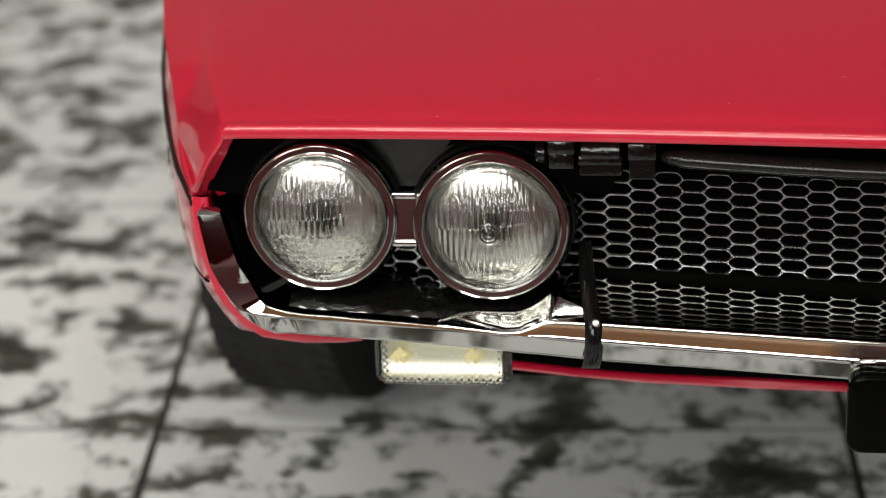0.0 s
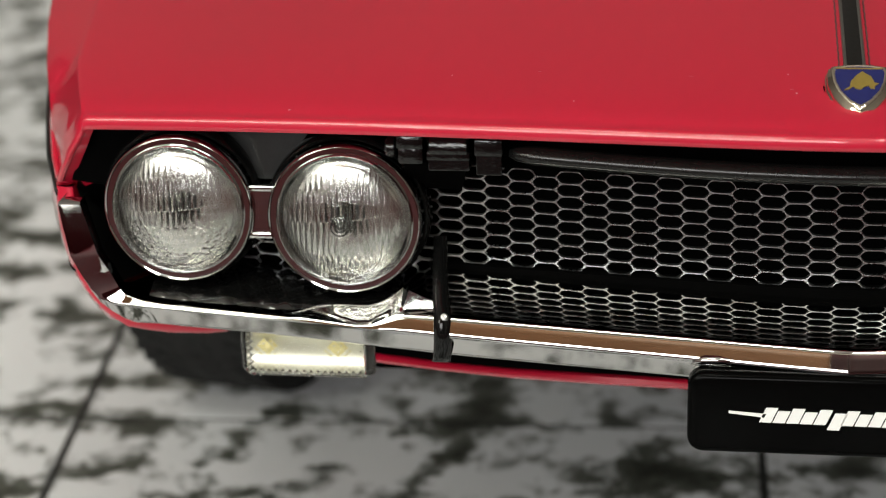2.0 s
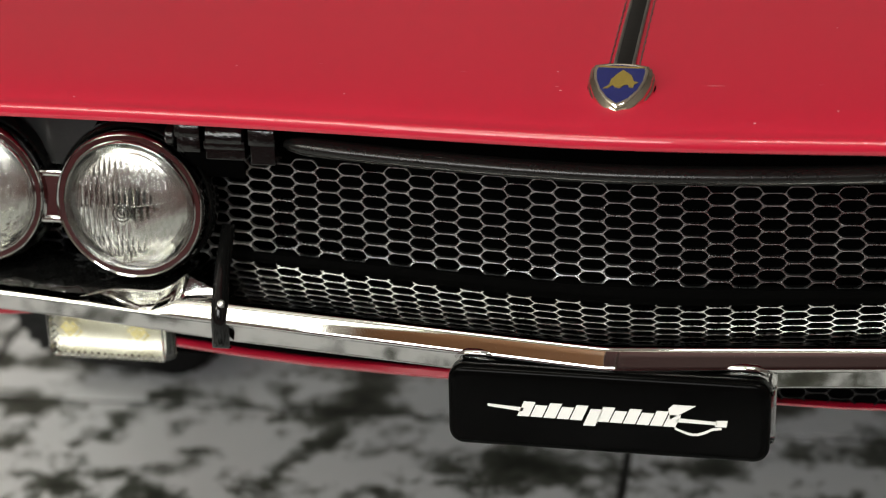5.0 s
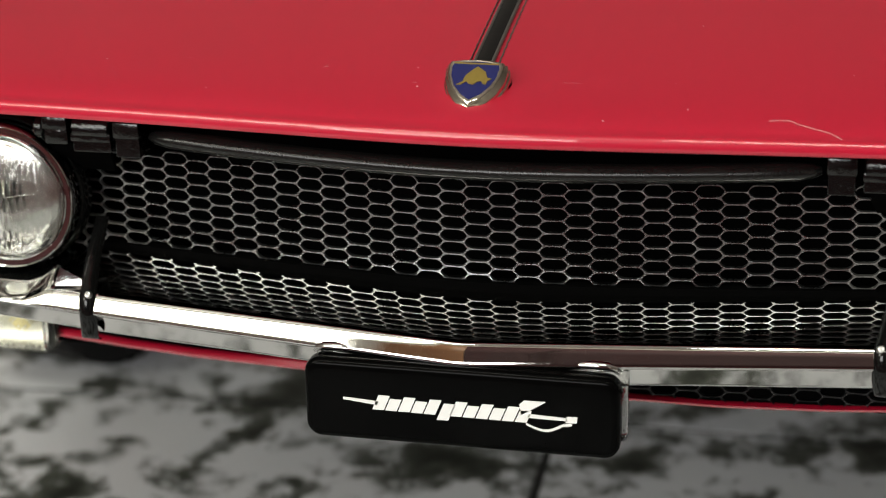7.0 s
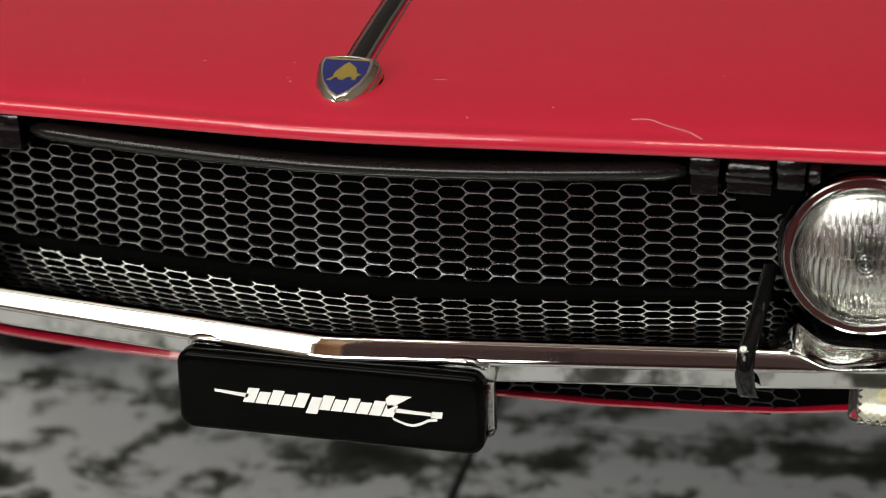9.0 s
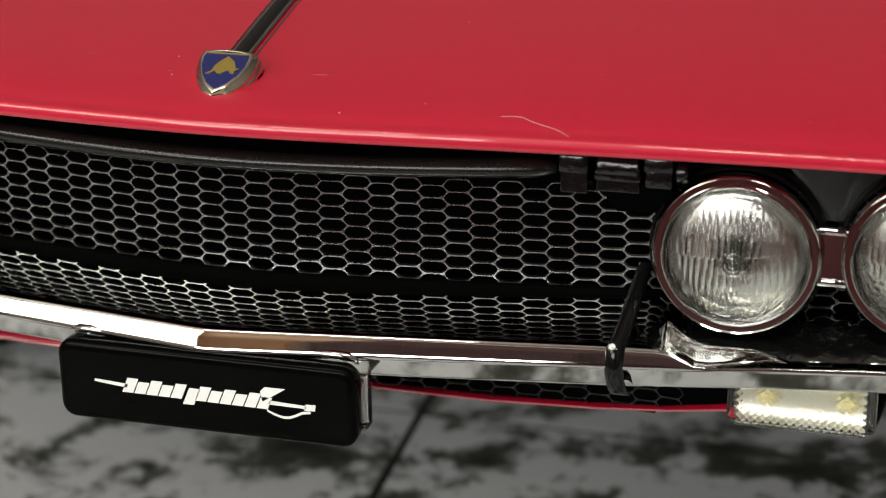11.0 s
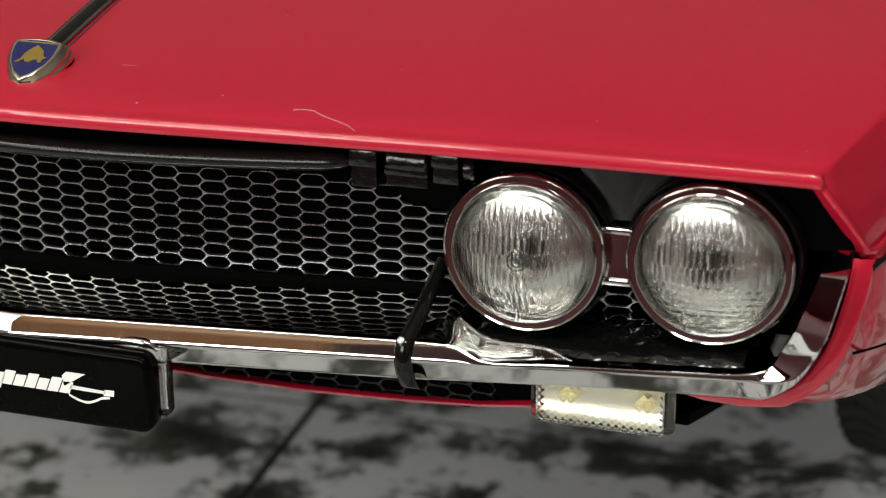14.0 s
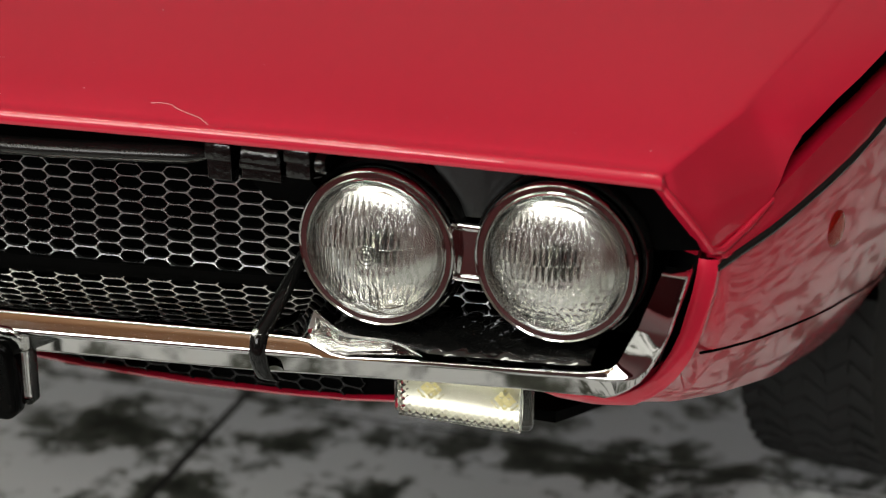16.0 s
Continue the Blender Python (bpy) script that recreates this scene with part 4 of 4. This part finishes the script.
specks = [(-3.3, 7.5), (-2.9, 5.5), (24.8, 12.8), (34.4, 12.6), (35.9, 9.5), (35.2, 8.1), (39.0, 7.8), (32.1, 5.4), (6.8, 3.2), (-31.9, 5.3), (-28.6, 5.5), (-33.5, 10.2), (-13.9, 5.1), (10.7, 4.8), (10.5, 14.0), (-20.5, 8.3), (18.4, 9.6), (29.0, 7.4)]
speck_me = None
for x, y in specks:
    if speck_me is None:
        b = bmesh.new()
        bmesh.ops.create_icosphere(b, subdivisions=1, radius=0.055)
        ob = part("dust_speck", b, DUST, hood, "tiny pale dust speck")
        speck_me = ob.data
    else:
        ob = tagged(new("dust_speck", speck_me), "tiny pale dust speck")
        ob.parent = hood
    ob.matrix_basis = Matrix.LocRotScale(hood_only(x, y, 0.01) * MM, None, (rng.uniform(0.7, 1.5), rng.uniform(0.6, 1.0), 0.5))
# short pale scuffs in the wax of the bonnet
for x, y, half in ((4.75, 6.6, 0.6), (9.3, 7.25, 0.75), (11.9, 7.5, 0.55), (13.5, 7.63, 0.2), (-3.1, 5.9, 0.2), (-15.6, 8.4, 0.5), (-13.3, 8.05, 0.2), (-8.0, 7.45, 0.35)):
    ob = tagged(new("scuff", speck_me), "faint pale scuff")
    ob.parent = hood
    ob.matrix_basis = Matrix.LocRotScale(hood_only(x, y, 0.0) * MM, Matrix.Rotation(0.12, 3, "Z").to_quaternion(), (half / 0.055, 0.22, 0.12))
grains = []
for k in range(110):
    x = rng.gauss(0, 1) * 13 + rng.choice((-18, 0, 6, 22))
    if abs(x) < 39.5:
        b = bmesh.new()
        t = rng.random()
        r = rng.uniform(0.03, 0.075)
        place = Vector((x, lip_y(x) + 0.02 + 0.2 * t, lip_z(x) + 0.40 + 0.24 * t))
        bmesh.ops.create_icosphere(b, subdivisions=1, radius=r, matrix=Matrix.Translation(place) @ Matrix.Diagonal((rng.uniform(1, 2.4), 0.8, 0.7, 1)))
        grains.append(b)
tagged(part("lip_grains", join(*grains), RED, hood, "small grains in the red paint along the lip"), kind="stuff")
fibre = [(14.6, 4.4, 0.02), (15.1, 4.5, 0.05), (15.65, 4.54, 0.04), (16.0, 4.3, 0.05), (16.6, 4.05, 0.09), (17.5, 3.88, 0.05), (18.0, 3.6, 0.04), (18.3, 3.46, 0.02)]
lint = tagged(part("lint_fibre", tube([hood_only(x, y, u) for x, y, u in fibre], 0.014, 6), DUST), "thin curled pale lint fibre lying on the red bonnet", "lint")
tagged(part("lint_fibre", tube([hood_only(x, y, 0.02) for x, y in ((-41.4, 12.95), (-40.9, 13.05), (-40.4, 12.95), (-39.9, 12.85))], 0.022, 6), DUST), "short pale lint fibre lying on the red bonnet", "lint")

# ---- front wheels ----


def wheel(s):
    """A tyre with zigzag tread on its rim; both front wheels are steered a little to one side."""
    cx, cy, cz, r, w = 44.7 * s, 59.6, 17.2, 17.2, 10.6
    steer = Matrix.Translation((cx, cy, cz)) @ Matrix.Rotation(radians(-9.5), 4, "Z")

    def steered(bm):
        bmesh.ops.transform(bm, matrix=steer, verts=bm.verts[:])
        return bm

    prof = [(r - 0.25 * f * f, f * w * 0.45) for f in [k / 12 for k in range(-12, 13)]]
    prof = [(9.5, -w * 0.46), (12.5, -w * 0.53), (15.5, -w * 0.51)] + prof + [(15.5, w * 0.51), (12.5, w * 0.53), (9.5, w * 0.46)]
    tyre = lathe(prof, (0, 0, 0), (1, 0, 0), 72)
    rim = lathe([(0, 4.6), (2.0, 4.6), (2.6, 3.9), (6, 3.2), (9.0, 4.2), (9.6, 4.9), (9.6, -4.9), (0, -4.0)], (0, 0, 0), (s, 0, 0), 36)
    hub = part("wheel", steered(rim), STEEL, car, "front wheel with a black tyre, steered slightly")
    part("tyre", steered(tyre), RUBBER, hub, "black grooved rubber tyre")
    verts, faces = [], []
    n, lanes = 56, 6
    wide = w * 0.9 / lanes
    for i in range(n):
        for k in range(lanes):
            a = 2 * math.pi * i / n
            t, skew = 2 * math.pi * 0.27 / n, (1 if k % 2 else -1) * 2 * math.pi * 0.33 / n
            x0 = -w * 0.45 + k * wide
            b = len(verts)
            for rr in (r - 0.5, r + 0.08):
                for dx, da in ((0.06, -skew - t), (0.06, -skew + t), (wide - 0.06, skew + t), (wide - 0.06, skew - t)):
                    verts.append((x0 + dx, rr * math.cos(a + da), rr * math.sin(a + da)))
            faces += [(b + 4, b + 5, b + 6, b + 7), (b, b + 1, b + 5, b + 4), (b + 1, b + 2, b + 6, b + 5), (b + 2, b + 3, b + 7, b + 6), (b + 3, b, b + 4, b + 7)]
    part("tread", steered(from_lists(verts, faces)), RUBBER, hub, "raised zigzag tread blocks", smooth=False)


for s in (-1, 1):
    wheel(s)
part("wheel_well", grid([[(x, 76, 12), (x, 74, 30), (x, 66, 37), (x, 55, 39), (x, 44, 36), (x, 38, 27), (x, 37.5, 21)] for x in (-47, -34, 34, 47)]), BLACK_AND_SHADE, car, "black wheel housings")

# ---- printed stone tiles ----
TILE = 54.0


def joint_corner(i, j):
    """Where the long joint i meets the cross joint j: the tiles on one side lie a little askew."""
    x, y = -3.3 + i * TILE, 51.3 + j * TILE
    lean = 0.115 if i < 0 else 0.03
    return Vector((x - lean * (y - 46.0), y + 0.045 * min(0.0, x), 0.0))


def tile_piece(i, j):
    """One thin tile with its corners drawn in from the joints, and a softened upper edge."""
    ring = [joint_corner(i, j), joint_corner(i + 1, j), joint_corner(i + 1, j + 1), joint_corner(i, j + 1)]
    rows = []
    for inset, z in ((0.0, -0.24), (0.0, -0.03), (0.03, 0.0)):
        row = []
        for p, sx, sy in zip(ring, (1, -1, -1, 1), (1, 1, -1, -1)):
            row.append(p + Vector((sx * (0.33 + inset), sy * (0.23 + inset), z)))
        rows.append(row)
    bm = grid(rows, close_v=True)
    return cap_ends(bm)


display = tagged(new("display_base"), "grey and white printed stone tiles with dark joints", "display base", kind="structure")
part("base_board", box(-3.3 - 4 * TILE, -3.3 + 4 * TILE, 49.6 - 2 * TILE, 49.6 + 4 * TILE, -0.615, -0.05), GROUT, display, "dark board showing in the joints", smooth=False)
for i in range(-4, 4):
    for j in range(-2, 4):
        part("tile", tile_piece(i, j), STONE, display, smooth=False)
